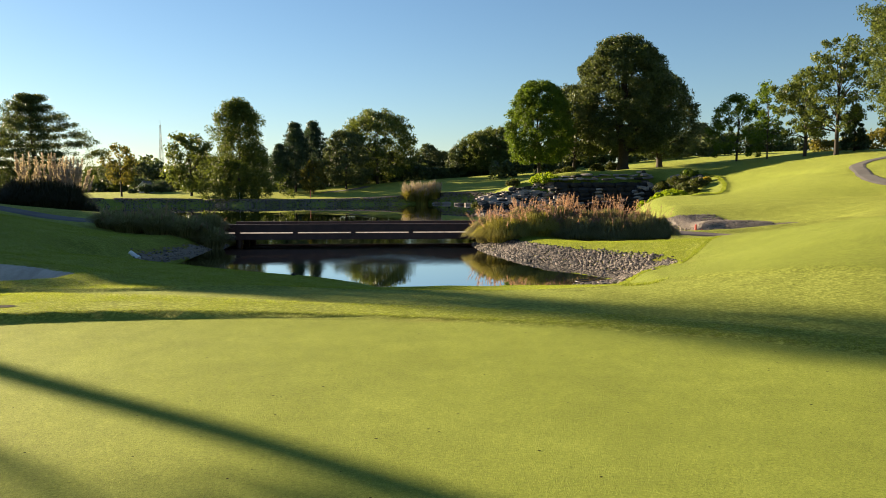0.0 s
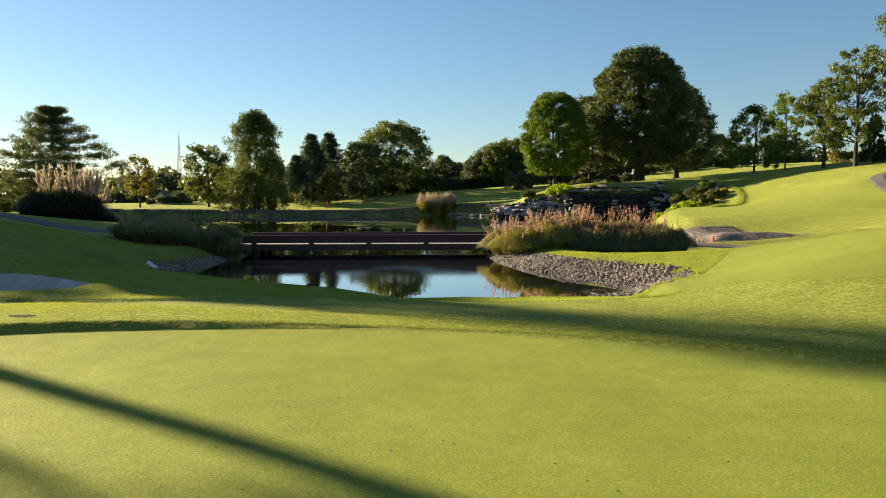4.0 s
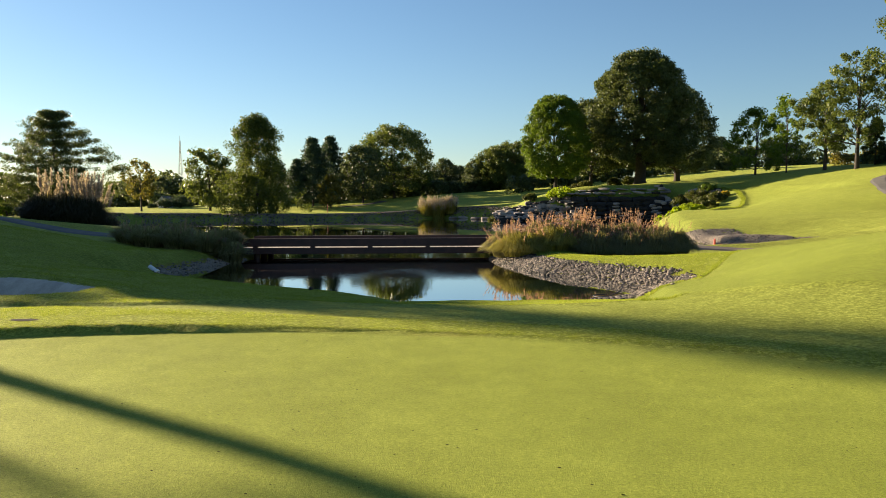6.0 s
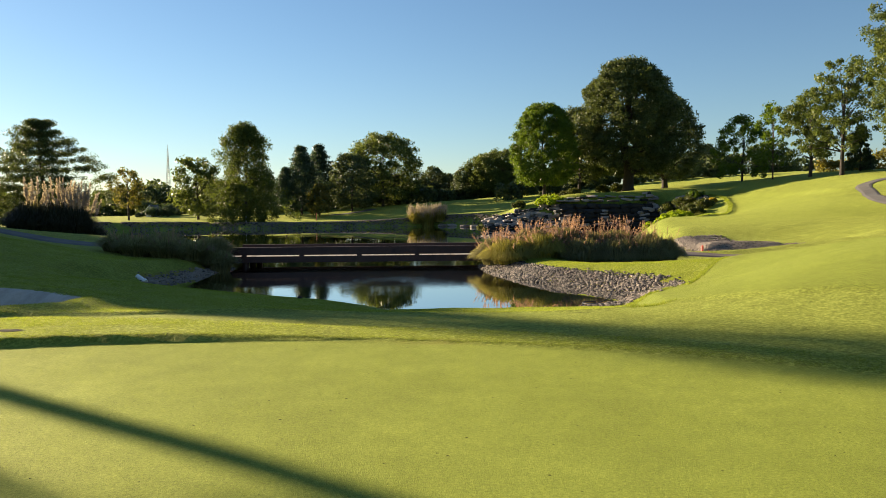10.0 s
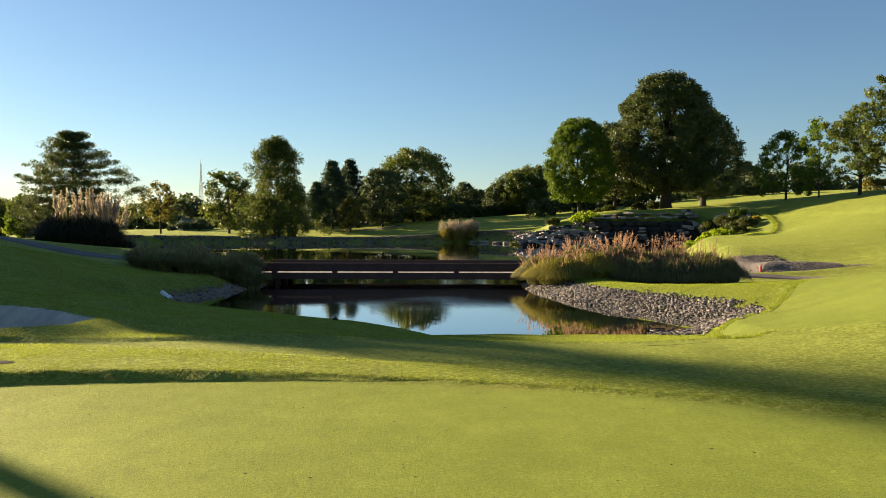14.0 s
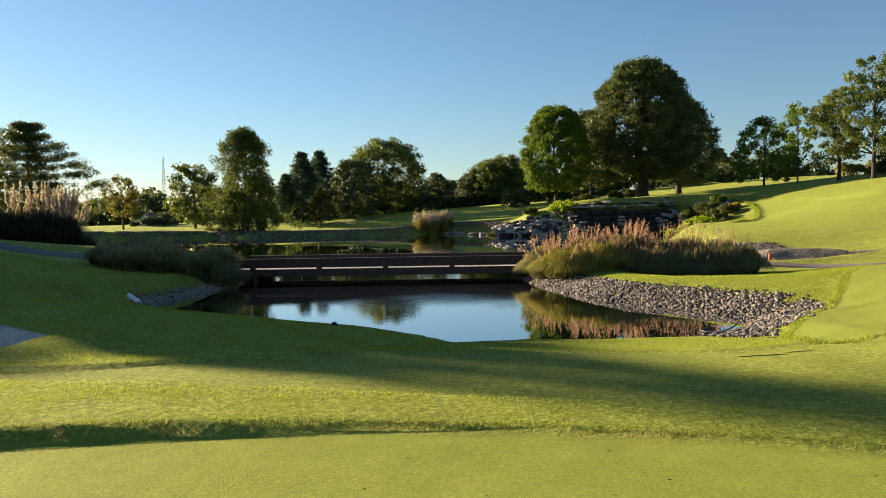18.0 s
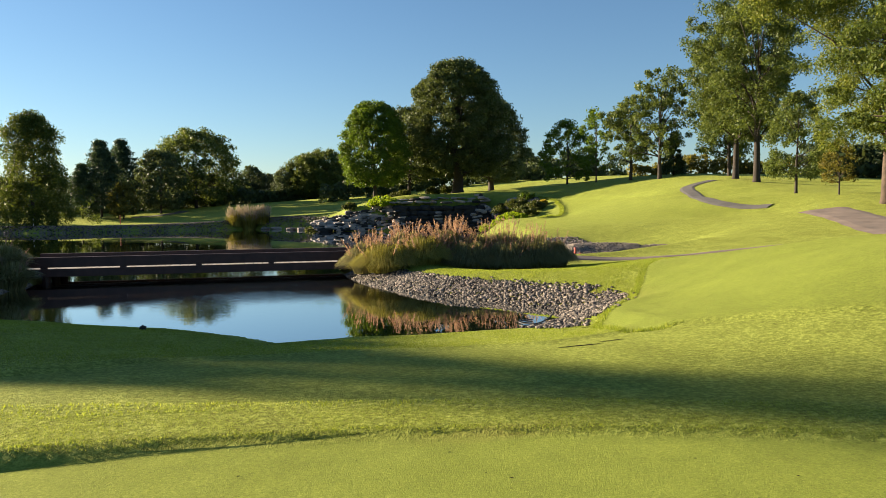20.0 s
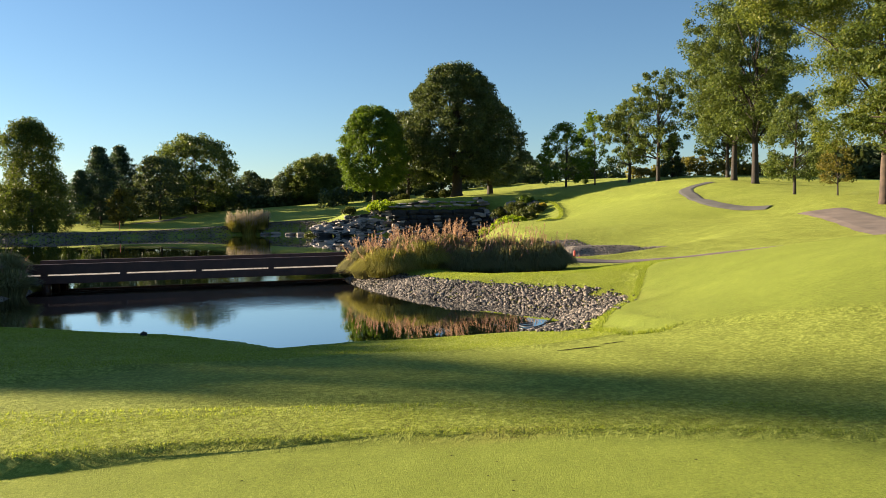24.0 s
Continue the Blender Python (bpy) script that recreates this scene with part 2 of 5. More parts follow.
def box_bm(size, centre=(0, 0, 0), bevel=0.0, turn=None):
    bm = bmesh.new()
    bmesh.ops.create_cube(bm, size=1.0)
    bmesh.ops.scale(bm, vec=size, verts=bm.verts)
    if bevel:
        bmesh.ops.bevel(bm, geom=bm.edges[:], offset=bevel, segments=2, affect="EDGES")
    if turn:
        bmesh.ops.transform(bm, matrix=turn, verts=bm.verts)
    bmesh.ops.translate(bm, vec=centre, verts=bm.verts)
    return bm


def tube(points, radii, sides=7):
    """Verts and faces of a tapering tube through points."""
    vs, fs = [], []
    pts = [Vector(p) for p in points]
    for i, (p, r) in enumerate(zip(pts, radii)):
        way = (pts[min(i + 1, len(pts) - 1)] - pts[max(i - 1, 0)]).normalized()
        side = way.cross(Vector((0.31, 0.95, 0.05))).normalized()
        up = side.cross(way)
        for k in range(sides):
            a = 2 * math.pi * k / sides
            vs.append(p + side * (r * math.cos(a)) + up * (r * math.sin(a)))
        if i:
            b = (i - 1) * sides
            fs += [(b + k, b + (k + 1) % sides, b + sides + (k + 1) % sides, b + sides + k) for k in range(sides)]
    fs.append(tuple(range(len(vs) - sides, len(vs))))
    fs.append(tuple(reversed(range(sides))))
    return vs, fs


def joined(pieces):
    vs, fs = [], []
    for v, f in pieces:
        b = len(vs)
        vs += v
        fs += [tuple(i + b for i in face) for face in f]
    return vs, fs


# ---- the lie of the land ----
# centre x, centre y, spread x, spread y, height
MOUNDS = [
    (42, 75, 18, 22, 2.76), (45, 130, 40, 35, 4.81), (22, 95, 9, 12, 1.16), (-10, 150, 40, 25, 1.58), (-60, 140, 50, 50, 0.97), (28, 46, 7, 8, 0.79),
    (34, 58, 7, 9, 1.10), (110, 100, 60, 70, 8.00), (60, 30, 25, 25, 2.36), (12, 14, 4.5, 5, 0.76), (22, 24, 8, 6, -0.10), (17, 14, 5, 5, -0.01),
    (-21, 40, 4.5, 3.5, -0.41), (-10.5, 26, 3, 3.5, -0.36), (-18, 21, 5, 5, 0.93), (-29, 33, 6, 6, 0.25), (-40, 30, 20, 14, 2.59), (-70, 70, 25, 25, 0.96),
    (-6, 9.5, 3.2, 1.9, 0.10), (0.6, 15.8, 5, 3.2, -0.62), (-4.5, 17.3, 2.6, 2.2, -0.10), (10, 27, 4, 2.5, -0.21), (10.5, 30.5, 3.5, 2, -0.20), (14, 30.5, 6, 4.2, -0.49),
    (14.5, 39, 6, 2.6, -0.74), (24, 72, 6, 9, -1.52), (14, 88, 7, 4.5, 1.45), (31.5, 52, 3, 5, -0.43), (32.5, 66, 3, 8, -0.41), (-16, 106, 26, 9, -0.52),
    (5, 25, 4, 4, -0.51), (-34, 62, 8, 8, 0.60), (12, 95, 5, 4, 0.84), (90, 100, 30, 30, -0.58), (0, 138, 22, 14, 0.42), (27, 43, 5, 4, -0.79),
    (6, 17.3, 1.8, 2, -0.22), (-16, 30, 4, 3, -0.34), (34, 84, 8, 8, 0.33), (32, 42, 6, 6, 0.53), (10, 138, 14, 10, 0.20), (8, 12.5, 3, 3, 0.52),
    (9, 17.5, 3, 3, 0.28), (12.5, 19, 3.5, 3, -0.11), (18.2, 36.3, 2.4, 1.9, -0.50), (13.8, 39.8, 2.2, 2.0, 0.10),
]
POND_SHORE = [(-8.6, 21.3), (-7.53, 20.76), (-6.2, 20.1), (-5.2, 19.4), (-3.75, 18.4), (-2.55, 17.55), (-1.8, 16.55), (-1.35, 16.0), (-0.7, 16.1), (0.1, 16.2), (0.9, 16.1), (1.6, 16.25), (2.3, 16.25), (3.05, 16.3), (3.5, 16.5),
              (4.2, 17.25), (4.55, 18.1), (4.1, 19.35), (3.25, 20.7), (2.3, 22.1), (1.65, 24.0), (1.3, 25.6), (1.2, 27.8), (1.2, 32.0), (-8.3, 32.0), (-8.3, 28.1), (-8.5, 25.8), (-8.8, 24.2), (-9.0, 22.7)]
LAKE_SHORE = [(1.2, 31.4), (9.0, 31.9), (12.0, 32.6), (15.0, 33.8), (16.6, 34.6), (17.0, 35.1), (16.2, 35.6), (14.6, 35.9), (12.5, 36.4), (11.6, 41.0), (14.0, 56.0), (18.0, 68.0), (22.6, 77.0), (23.2, 83.2),
              (12.2, 83.6), (6.0, 86.0), (5.5, 97.0), (-2.2, 104.0), (-13.5, 102.0), (-24.0, 98.5), (-33.0, 101.0), (-44.0, 98.0), (-47.0, 84.0), (-36.0, 66.0),
              (-26.0, 50.0), (-18.0, 38.5), (-12.0, 34.0), (-8.3, 31.8)]
BUNKER = [(-13.5, 12.6), (-10.0, 11.3), (-8.0, 11.1), (-6.9, 11.2), (-6.35, 11.8), (-6.4, 12.7), (-7.5, 13.8), (-8.7, 14.1), (-9.6, 13.7), (-12.0, 14.4)]
FAIRWAY = [(3.4, 13.3), (3.7, 14.8), (4.5, 15.8), (5.1, 16.4), (5.7, 17.2), (6.3, 18.1), (6.9, 19.0), (7.8, 20.2), (9.3, 21.2), (11.5, 22.0), (14.0, 22.2), (18.0, 21.5), (30.0, 16.0), (30.0, -10.0), (12.0, -10.0), (9.0, 5.0), (6.5, 10.5)]
APRON = [(-5.0, 10.9), (-3.8, 11.9), (-2.9, 12.6), (-0.6, 13.6), (2.0, 12.9), (3.4, 13.3), (6.5, 10.5), (9.0, 5.0), (7.2, 3.2), (5.6, 6.1), (3.2, 8.3), (0.5, 9.3), (-1.8, 9.75), (-3.6, 9.85), (-5.6, 9.9), (-8.6, 8.4), (-9.6, 9.2), (-7.4, 10.3)]
FAR_FAIRWAY = [(14.0, 47.0), (17.8, 44.0), (21.0, 43.0), (25.5, 43.8), (28.0, 43.5), (29.5, 50.0), (30.5, 57.5), (31.8, 66.0), (30.8, 74.0), (29.5, 80.0), (28.2, 81.5), (28.8, 76.6), (27.9, 72.6), (26.6, 69.5), (24.0, 65.0), (21.0, 60.0), (17.0, 53.0)]


def shore(poly, x, y):
    """Signed distance to a closed outline, negative inside."""
    d = np.full(x.shape, 1e18)
    inside = np.zeros(x.shape, bool)
    for (ax, ay), (bx, by) in zip(poly, poly[1:] + poly[:1]):
        ex, ey = bx - ax, by - ay
        k = np.clip(((x - ax) * ex + (y - ay) * ey) / (ex * ex + ey * ey), 0, 1)
        d = np.minimum(d, (x - ax - k * ex) ** 2 + (y - ay - k * ey) ** 2)
        if ey:
            inside ^= ((ay > y) != (by > y)) & (x < ex * (y - ay) / ey + ax)
    return np.where(inside, -1, 1) * np.sqrt(d)


def smoother(a, b, v):
    k = np.clip((v - a) / (b - a), 0, 1)
    return k * k * (3 - 2 * k)


def ripple(x, y, scale, seed):
    """Cheap smooth unevenness, about -1 to 1."""
    v = 0
    for i in range(4):
        a, s = seed * 1.7 + i * 2.4, scale * (1 + 0.43 * i)
        v = v + np.sin((x * math.cos(a) + y * math.sin(a)) / s * 6.28 + seed * 3.1 + i)
    return v / 4


def green_edge(x, y):
    return np.hypot(x + 2.2, y + 1.0) - 9.7 + 0.10 * ripple(x, y, 5.0, 2)


def land(x, y):
    x, y = np.asarray(x, float), np.asarray(y, float)
    z = np.zeros(np.broadcast(x, y).shape)
    for cx, cy, sx, sy, h in MOUNDS:
        z = z + h * np.exp(-((x - cx) / sx) ** 2 - ((y - cy) / sy) ** 2)
    far = np.hypot(x, y)
    z = z + 3.0 * smoother(150, 400, far) + 9.0 * smoother(400, 1500, far) + (0.05 * ripple(x, y, 7.0, 5) + 0.014 * ripple(x, y, 2.3, 9) + 0.005 * ripple(x, y, 0.83, 13)) * smoother(9, 16, far) + 0.003 * ripple(x, y, 1.9, 14)
    edge = green_edge(x, y)
    # collar bank round the green, higher on one side, and the dished green itself
    bank = 0.030 + 0.055 * smoother(0.5, -4.5, x) * smoother(4.0, 7.0, y)
    z = z + bank * smoother(0.0, 0.13, edge) * smoother(3.5, 1.2, edge)
    z = z + 0.06 * smoother(0.10, -0.18, shore(FAIRWAY, x, y) + 0.08 * ripple(x, y, 1.3, 7)) * smoother(14.6, 16.5, y)
    z = z - 0.24 * smoother(0.1, -0.5, shore(FAR_FAIRWAY, x, y)) * smoother(54, 62, y)
    z = z - 0.05 * smoother(0.06, -0.10, shore(APRON, x, y) + 0.1 * ripple(x, y, 1.9, 4))
    b = shore(BUNKER, x, y)
    z = z + 0.30 * np.exp(-((x + 10.8) / 1.8) ** 2 - ((y - 15.2) / 0.9) ** 2) + 0.12 * np.exp(-((b - 0.25) / 0.5) ** 2) - 0.45 * smoother(0.05, -0.7, b)
    d = np.minimum(shore(POND_SHORE, x, y), shore(LAKE_SHORE, x, y))
    d = d + 0.10 * ripple(x, y, 1.7, 1) + 0.05 * ripple(x, y, 0.6, 3)
    reach = 1.8 + (1.6 - 1.9 * smoother(8, 2, x)) * smoother(30, 90, y)
    close = smoother(21.5, 19.5, y) * smoother(4.6, 3.6, x) * smoother(-12.0, -9.5, x) * (1 - smoother(16.6, 17.4, y) * smoother(0.5, 1.5, x))
    reach = reach + 3.6 * close
    gentle = smoother(0.6, 2.2, x) * smoother(31, 29, y) * smoother(15.8, 17.0, y)
    reach = reach * (1 - gentle) + 4.2 * gentle
    low = WATER + np.where(d > 0, (0.36 - 0.06 * gentle * (1 - close) - 0.25 * close) * d, 0.55 * d)
    low = np.maximum(low, WATER - 0.8)
    return np.where(d > 0, low + (z - low) * smoother(0.0, reach, d), low)


def height(x, y):
    return float(land(np.array([x]), np.array([y]))[0])


def steps(lo, hi, fine_lo, fine_hi, fine, near_lo, near_hi, slow, grow=1.08):
    """Grid lines: even between fine_lo and fine_hi, widening slowly as far as near_lo and near_hi, then fast."""
    v = list(np.arange(fine_lo, fine_hi, fine))
    s = fine
    while v[-1] < hi:
        s *= slow if v[-1] < near_hi else grow
        v.append(v[-1] + s)
    s, head = fine, [fine_lo]
    while head[-1] > lo:
        s *= slow if head[-1] > near_lo else grow
        head.append(head[-1] - s)
    return np.array(head[:0:-1] + v)


def ground_sheet():
    xs, ys = steps(-3200, 3200, -11, 13, 0.11, -45, 40, 1.03), steps(-800, 3600, 2.0, 31, 0.11, 0, 112, 1.018)
    gx, gy = np.meshgrid(xs, ys)
    gz = land(gx, gy)
    nx, ny = len(xs), len(ys)
    me = bpy.data.meshes.new("ground")
    me.vertices.add(nx * ny)
    me.vertices.foreach_set("co", np.stack([gx, gy, gz], -1).astype(np.float32).ravel())
    i = (np.arange(ny - 1)[:, None] * nx + np.arange(nx - 1)[None, :]).ravel()
    quads = np.stack([i, i + 1, i + nx + 1, i + nx], -1).astype(np.int32)
    me.loops.add(quads.size)
    me.loops.foreach_set("vertex_index", quads.ravel())
    me.polygons.add(len(quads))
    me.polygons.foreach_set("loop_start", np.arange(0, quads.size, 4, dtype=np.int32))
    me.polygons.foreach_set("use_smooth", np.ones(len(quads), bool))
    me.update(calc_edges=True)
    wob = 0.12 * ripple(gx, gy, 2.3, 4) + 0.05 * ripple(gx, gy, 0.7, 6)
    green = smoother(0.06, -0.06, green_edge(gx, gy))
    fair = np.maximum(smoother(0.15, -0.15, shore(FAIRWAY, gx, gy) + wob), 0.35 * smoother(0.3, -0.3, shore(APRON, gx, gy) + wob))
    fair = np.maximum(fair, 0.8 * smoother(0.4, -0.4, shore(FAR_FAIRWAY, gx, gy)))
    fair = np.maximum(fair, 0.6 * smoother(36, 50, gy))
    worn = 0.5 * np.exp(-((gx - 5.4) / 0.45) ** 2 - ((gy - 17.6) / 0.9) ** 2) + 0.6 * np.exp(-((gx + 0.05) / 0.5) ** 2 - ((gy - 8.55) / 0.10) ** 2)
    sd = shore(POND_SHORE, gx, gy)
    worn = worn + 1.0 * ((sd < 1.0) & (gx > 0.9) & (gy > 16.4)) + 1.0 * ((sd < 0.5) & (gx < -7.2) & (gy > 21.6))
    col = np.stack([green, fair, np.clip(worn, 0, 1), np.ones_like(green)], -1).astype(np.float32)
    layer = me.color_attributes.new("mown", "FLOAT_COLOR", "POINT")
    layer.data.foreach_set("color", col.ravel())
    me.materials.append(TURF)
    return tagged(new("ground", me), "rolling mown turf of a golf course with putting green, collar and rough", "grass", kind="structure")


ground_sheet()
lake = new("water", mesh_of("water", [(-60, 14, WATER), (30, 14, WATER), (30, 110, WATER), (-60, 110, WATER)], [(0, 1, 2, 3)], POND))
tagged(lake, "still dark pond water mirroring sky and trees, rippled near the bridge", "water", kind="structure")


def sheet_in(name, poly, lift, material, step=0.16, inset=0.0):
    """A sheet that lies on the land inside an outline."""
    px, py = [p[0] for p in poly], [p[1] for p in poly]
    xs, ys = np.arange(min(px), max(px) + step, step), np.arange(min(py), max(py) + step, step)
    gx, gy = np.meshgrid(xs, ys)
    d = shore(poly, gx, gy) + inset + 0.06 * ripple(gx, gy, 1.1, 8)
    gz = land(gx, gy) + lift * smoother(0.02, -0.25, d) - 0.05 * smoother(-0.02, 0.2, d)
    nx = len(xs)
    keep = [(r * nx + c, r * nx + c + 1, (r + 1) * nx + c + 1, (r + 1) * nx + c) for r in range(len(ys) - 1) for c in range(nx - 1) if d[r:r + 2, c:c + 2].min() < 0.15]
    me = mesh_of(name, np.stack([gx, gy, gz], -1).reshape(-1, 3).tolist(), keep, material, True)
    bm = bmesh.new()
    bm.from_mesh(me)
    bmesh.ops.delete(bm, geom=[v for v in bm.verts if not v.link_faces], context="VERTS")
    bm.to_mesh(me)
    bm.free()
    return me


tagged(new("bunker", sheet_in("bunker", BUNKER, 0.05, SAND, 0.075)), "shallow bunker of raked grey sand lying in shade", "sand bunker", kind="structure")


def ribbon(name, line, wide, lift, material, label, category):
    """A road along a line, draped on the land, with a thickness."""
    pts = [Vector((*p, 0)) for p in line]
    dense = []
    for i in range(len(pts) - 1):
        a, b, c, e = pts[max(i - 1, 0)], pts[i], pts[i + 1], pts[min(i + 2, len(pts) - 1)]
        for k in range(10):
            s = k / 10
            dense.append(0.5 * ((2 * b) + (c - a) * s + (2 * a - 5 * b + 4 * c - e) * s * s + (3 * b - a - 3 * c + e) * s ** 3))
    dense.append(pts[-1])
    vs, fs, n = [], [], 7
    for i, p in enumerate(dense):
        way = (dense[min(i + 1, len(dense) - 1)] - dense[max(i - 1, 0)]).normalized()
        side = Vector((way.y, -way.x, 0))
        for k in range(n):
            w = wide[0] + (wide[1] - wide[0]) * float(smoother(0.45, 0.75, i / len(dense)))
            s = (k / (n - 1) - 0.5) * w * (1 + 0.03 * math.sin(i * 0.9 + k))
            q = p + side * s
            z = max(height(q.x, q.y), WATER + 0.05)
            vs.append((q.x, q.y, z + lift - (0.04 if k in (0, n - 1) else 0)))
        if i:
            b = (i - 1) * n
            fs += [(b + k, b + k + 1, b + n + k + 1, b + n + k) for k in range(n - 1)]
    return tagged(new(name, mesh_of(name, vs, fs, material, False)), label, category, kind="structure")


ribbon("cart_path", [(1.6, 30.0), (4.5, 29.6), (9.0, 28.9), (12.5, 28.6), (15.5, 28.4), (18.5, 27.4), (21.0, 26.0), (23.0, 24.0)], (0.9, 0.9), 0.035, PATHSTONE,
       "worn brownish cart path running from the bridge behind a mown ridge", "path")
ribbon("cart_path.004", [(28.0, 37.8), (27.2, 35.4), (25.9, 32.6), (24.3, 29.6), (23.4, 26.8), (23.2, 23.5)], (2.5, 2.9), 0.04, PATHSTONE,
       "broad worn brownish cart path crossing the mown slope", "path")
ribbon("cart_path.001", [(28.8, 43.0), (27.9, 44.6), (27.6, 47.2), (29.0, 50.6), (30.8, 54.2), (31.8, 56.8), (33.0, 58.2), (35.5, 59.0)], (1.1, 1.1), 0.06, ASPHALT,
       "grey asphalt cart path climbing towards the oaks", "path")
ribbon("cart_path.002", [(-8.7, 30.0), (-11.0, 30.0), (-15.0, 31.2), (-19.0, 32.2), (-23.0, 33.6), (-30.0, 35.5), (-42.0, 37.0)], (1.2, 1.0), 0.04, ASPHALT,
       "dark asphalt cart path running behind a grassy mound to the bridge", "path")

ribbon("cart_path.003", [(-19.5, 118.3), (-17.5, 120.0), (-15.8, 122.0), (-14.0, 125.5), (-13.4, 128.5)], (1.8, 1.8), 0.05, ASPHALT,
       "short stretch of grey cart path before the wood", "path")


# ---- the bridge ----
def footbridge():
    x0, x1, y0, y1 = -8.8, 1.75, 28.7, 31.4
    span, mid = x1 - x0, (x0 + x1) / 2
    b = thing("footbridge", (mid, (y0 + y1) / 2, 0), "low red-brown stained timber cart bridge with kerb beams over the pond", "bridge")
    half = (y1 - y0) / 2
    n = 5
    for s in (-1, 1):
        beam = part("kerb_beam", box_bm((span, 0.16, 0.31), (0, s * (half - 0.08), 0.085), 0.012), TIMBER, b)
        part("girder", box_bm((span, 0.14, 0.24), (0, s * (half - 0.06), -0.24), 0.01), TIMBER, b)
        for i in range(n):
            part("spacer_block", box_bm((0.18, 0.15, 0.055), (-span / 2 + 0.75 + i * (span - 1.5) / (n - 1), s * (half - 0.085), -0.095), 0.006), TIMBER, beam, "dark timber block under the kerb beam")
    for y in (-0.65, 0.0, 0.65):
        part("joist", box_bm((span, 0.12, 0.16), (0, y, -0.25), 0.01), TIMBER, b)
    plank = box_bm((0.135, y1 - y0 - 0.02, 0.045), (0, 0, 0), 0.005)
    me = bpy.data.meshes.new("deck_plank")
    plank.to_mesh(me)
    plank.free()
    me.materials.append(DECK)
    for i in range(int(span / 0.145)):
        o = under("deck_plank", me, b)
        o.location = (-span / 2 + 0.08 + i * 0.145, 0, -0.145 + random.uniform(-0.003, 0.003))
    for sx in (-1, 1):
        for sy in (-1, 0, 1) if sx < 0 else ():
            vs, fs = tube([(sx * (span / 2 - 0.75), sy * (half - 0.3), -1.3), (sx * (span / 2 - 0.75), sy * (half - 0.3), -0.34)], [0.13, 0.125], 10)
            under("pile", mesh_of("pile", vs, fs, TIMBER), b, "round dark timber pile in the water")
        part("abutment", box_bm((0.5, y1 - y0, 0.8), (sx * (span / 2 + 0.05), 0, -0.62), 0.02), TIMBER, b)


footbridge()


# ---- stones ----
def stone_mesh(name, seed, material, flat=0.65):
    rnd = random.Random(seed)
    bm = bmesh.new()
    bmesh.ops.create_icosphere(bm, subdivisions=1, radius=0.5)
    for v in bm.verts:
        v.co *= rnd.uniform(0.78, 1.12)
        v.co.z *= flat
        v.co.y *= 0.8
    me = bpy.data.meshes.new(name)
    bm.to_mesh(me)
    bm.free()
    me.materials.append(material)
    return me


STONES = [stone_mesh("stone", i, STONE) for i in range(8)]


def scatter_line(line, count, low, high, size, seed):
    """Places along a shore line, from low to high metres inland, with sizes."""
    rnd = random.Random(seed)
    seg = [(Vector(a), Vector(b)) for a, b in zip(line, line[1:])]
    lens = [(b - a).length for a, b in seg]
    out = []
    for _ in range(count):
        a, b = rnd.choices(seg, lens)[0]
        k = rnd.random()
        w = (b - a).normalized()
        inland = Vector((w.y, -w.x))
        p = a + (b - a) * k + inland * rnd.uniform(low, high) + Vector((rnd.gauss(0, 0.09), rnd.gauss(0, 0.09)))
        s = size * rnd.uniform(0.6, 1.35)
        out.append((p.x, p.y, s, rnd.uniform(0, 6.28), rnd.uniform(-0.5, 0.5), rnd.randrange(8)))
    return out


def stones_joined(name, places, material, parent, sink=0.12):
    shapes = [np.array([v.co for v in m.vertices]) for m in STONES]
    tri = np.array([p.vertices[:] for p in STONES[0].polygons])
    vs, fs = [], []
    ground_z = land(np.array([q[0] for q in places]), np.array([q[1] for q in places]))
    for (x, y, s, a, tilt, k), z in zip(places, ground_z):
        r = np.array(Euler((tilt, tilt * 0.6, a)).to_matrix())
        p = (shapes[k] * s) @ r.T + (x, y, z + s * sink)
        fs.append(tri + len(vs) * len(shapes[0]))
        vs.append(p)
    tris = np.concatenate(fs)
    me = indexed_mesh(name, np.concatenate(vs), tris.ravel(), np.arange(len(tris)) * 3, material)
    ob = new(name, me)
    if parent:
        ob.parent = parent
    return ob


def stone_bank(label, near_places, more_places, material=STONE):
    bank = thing("stone_bank", (0, 0, 0), label, "stone bank", kind="structure")
    for x, y, s, a, tilt, k in near_places:
        o = under("stone", STONES[k], bank)
        o.location, o.rotation_euler, o.scale = (x, y, height(x, y) + s * 0.14), (tilt, tilt * 0.6, a), (s, s, s)
    if more_places:
        tagged(stones_joined("stone_rest", more_places, material, bank), kind="stuff")


RIGHT_BANK = [(2.9, 16.3), (3.5, 16.5), (3.9, 16.85), (4.2, 17.25), (4.42, 17.6), (4.55, 18.0), (4.55, 18.4), (4.42, 18.8), (4.1, 19.35), (3.25, 20.7), (2.3, 22.1), (1.65, 24.0), (1.3, 25.6), (1.2, 28.6)]
stone_bank("riprap bank of pale river stones sloping to the pond", scatter_line(RIGHT_BANK, 300, 0.0, 1.0, 0.12, 1), scatter_line(RIGHT_BANK, 11000, -0.35, 1.08, 0.085, 2))
LEFT_BANK = [(-8.35, 28.3), (-8.5, 25.8), (-8.8, 24.2), (-9.0, 22.7), (-8.75, 21.5)]
stone_bank("shaded riprap bank of grey stones beside the bridge", scatter_line(LEFT_BANK, 160, -0.02, 0.24, 0.12, 3), scatter_line(LEFT_BANK, 900, -0.12, 0.28, 0.10, 4))
ARM_BANK = [(17.4, 35.5), (16.2, 35.7), (14.6, 35.9), (12.4, 36.4), (11.7, 40.5)]
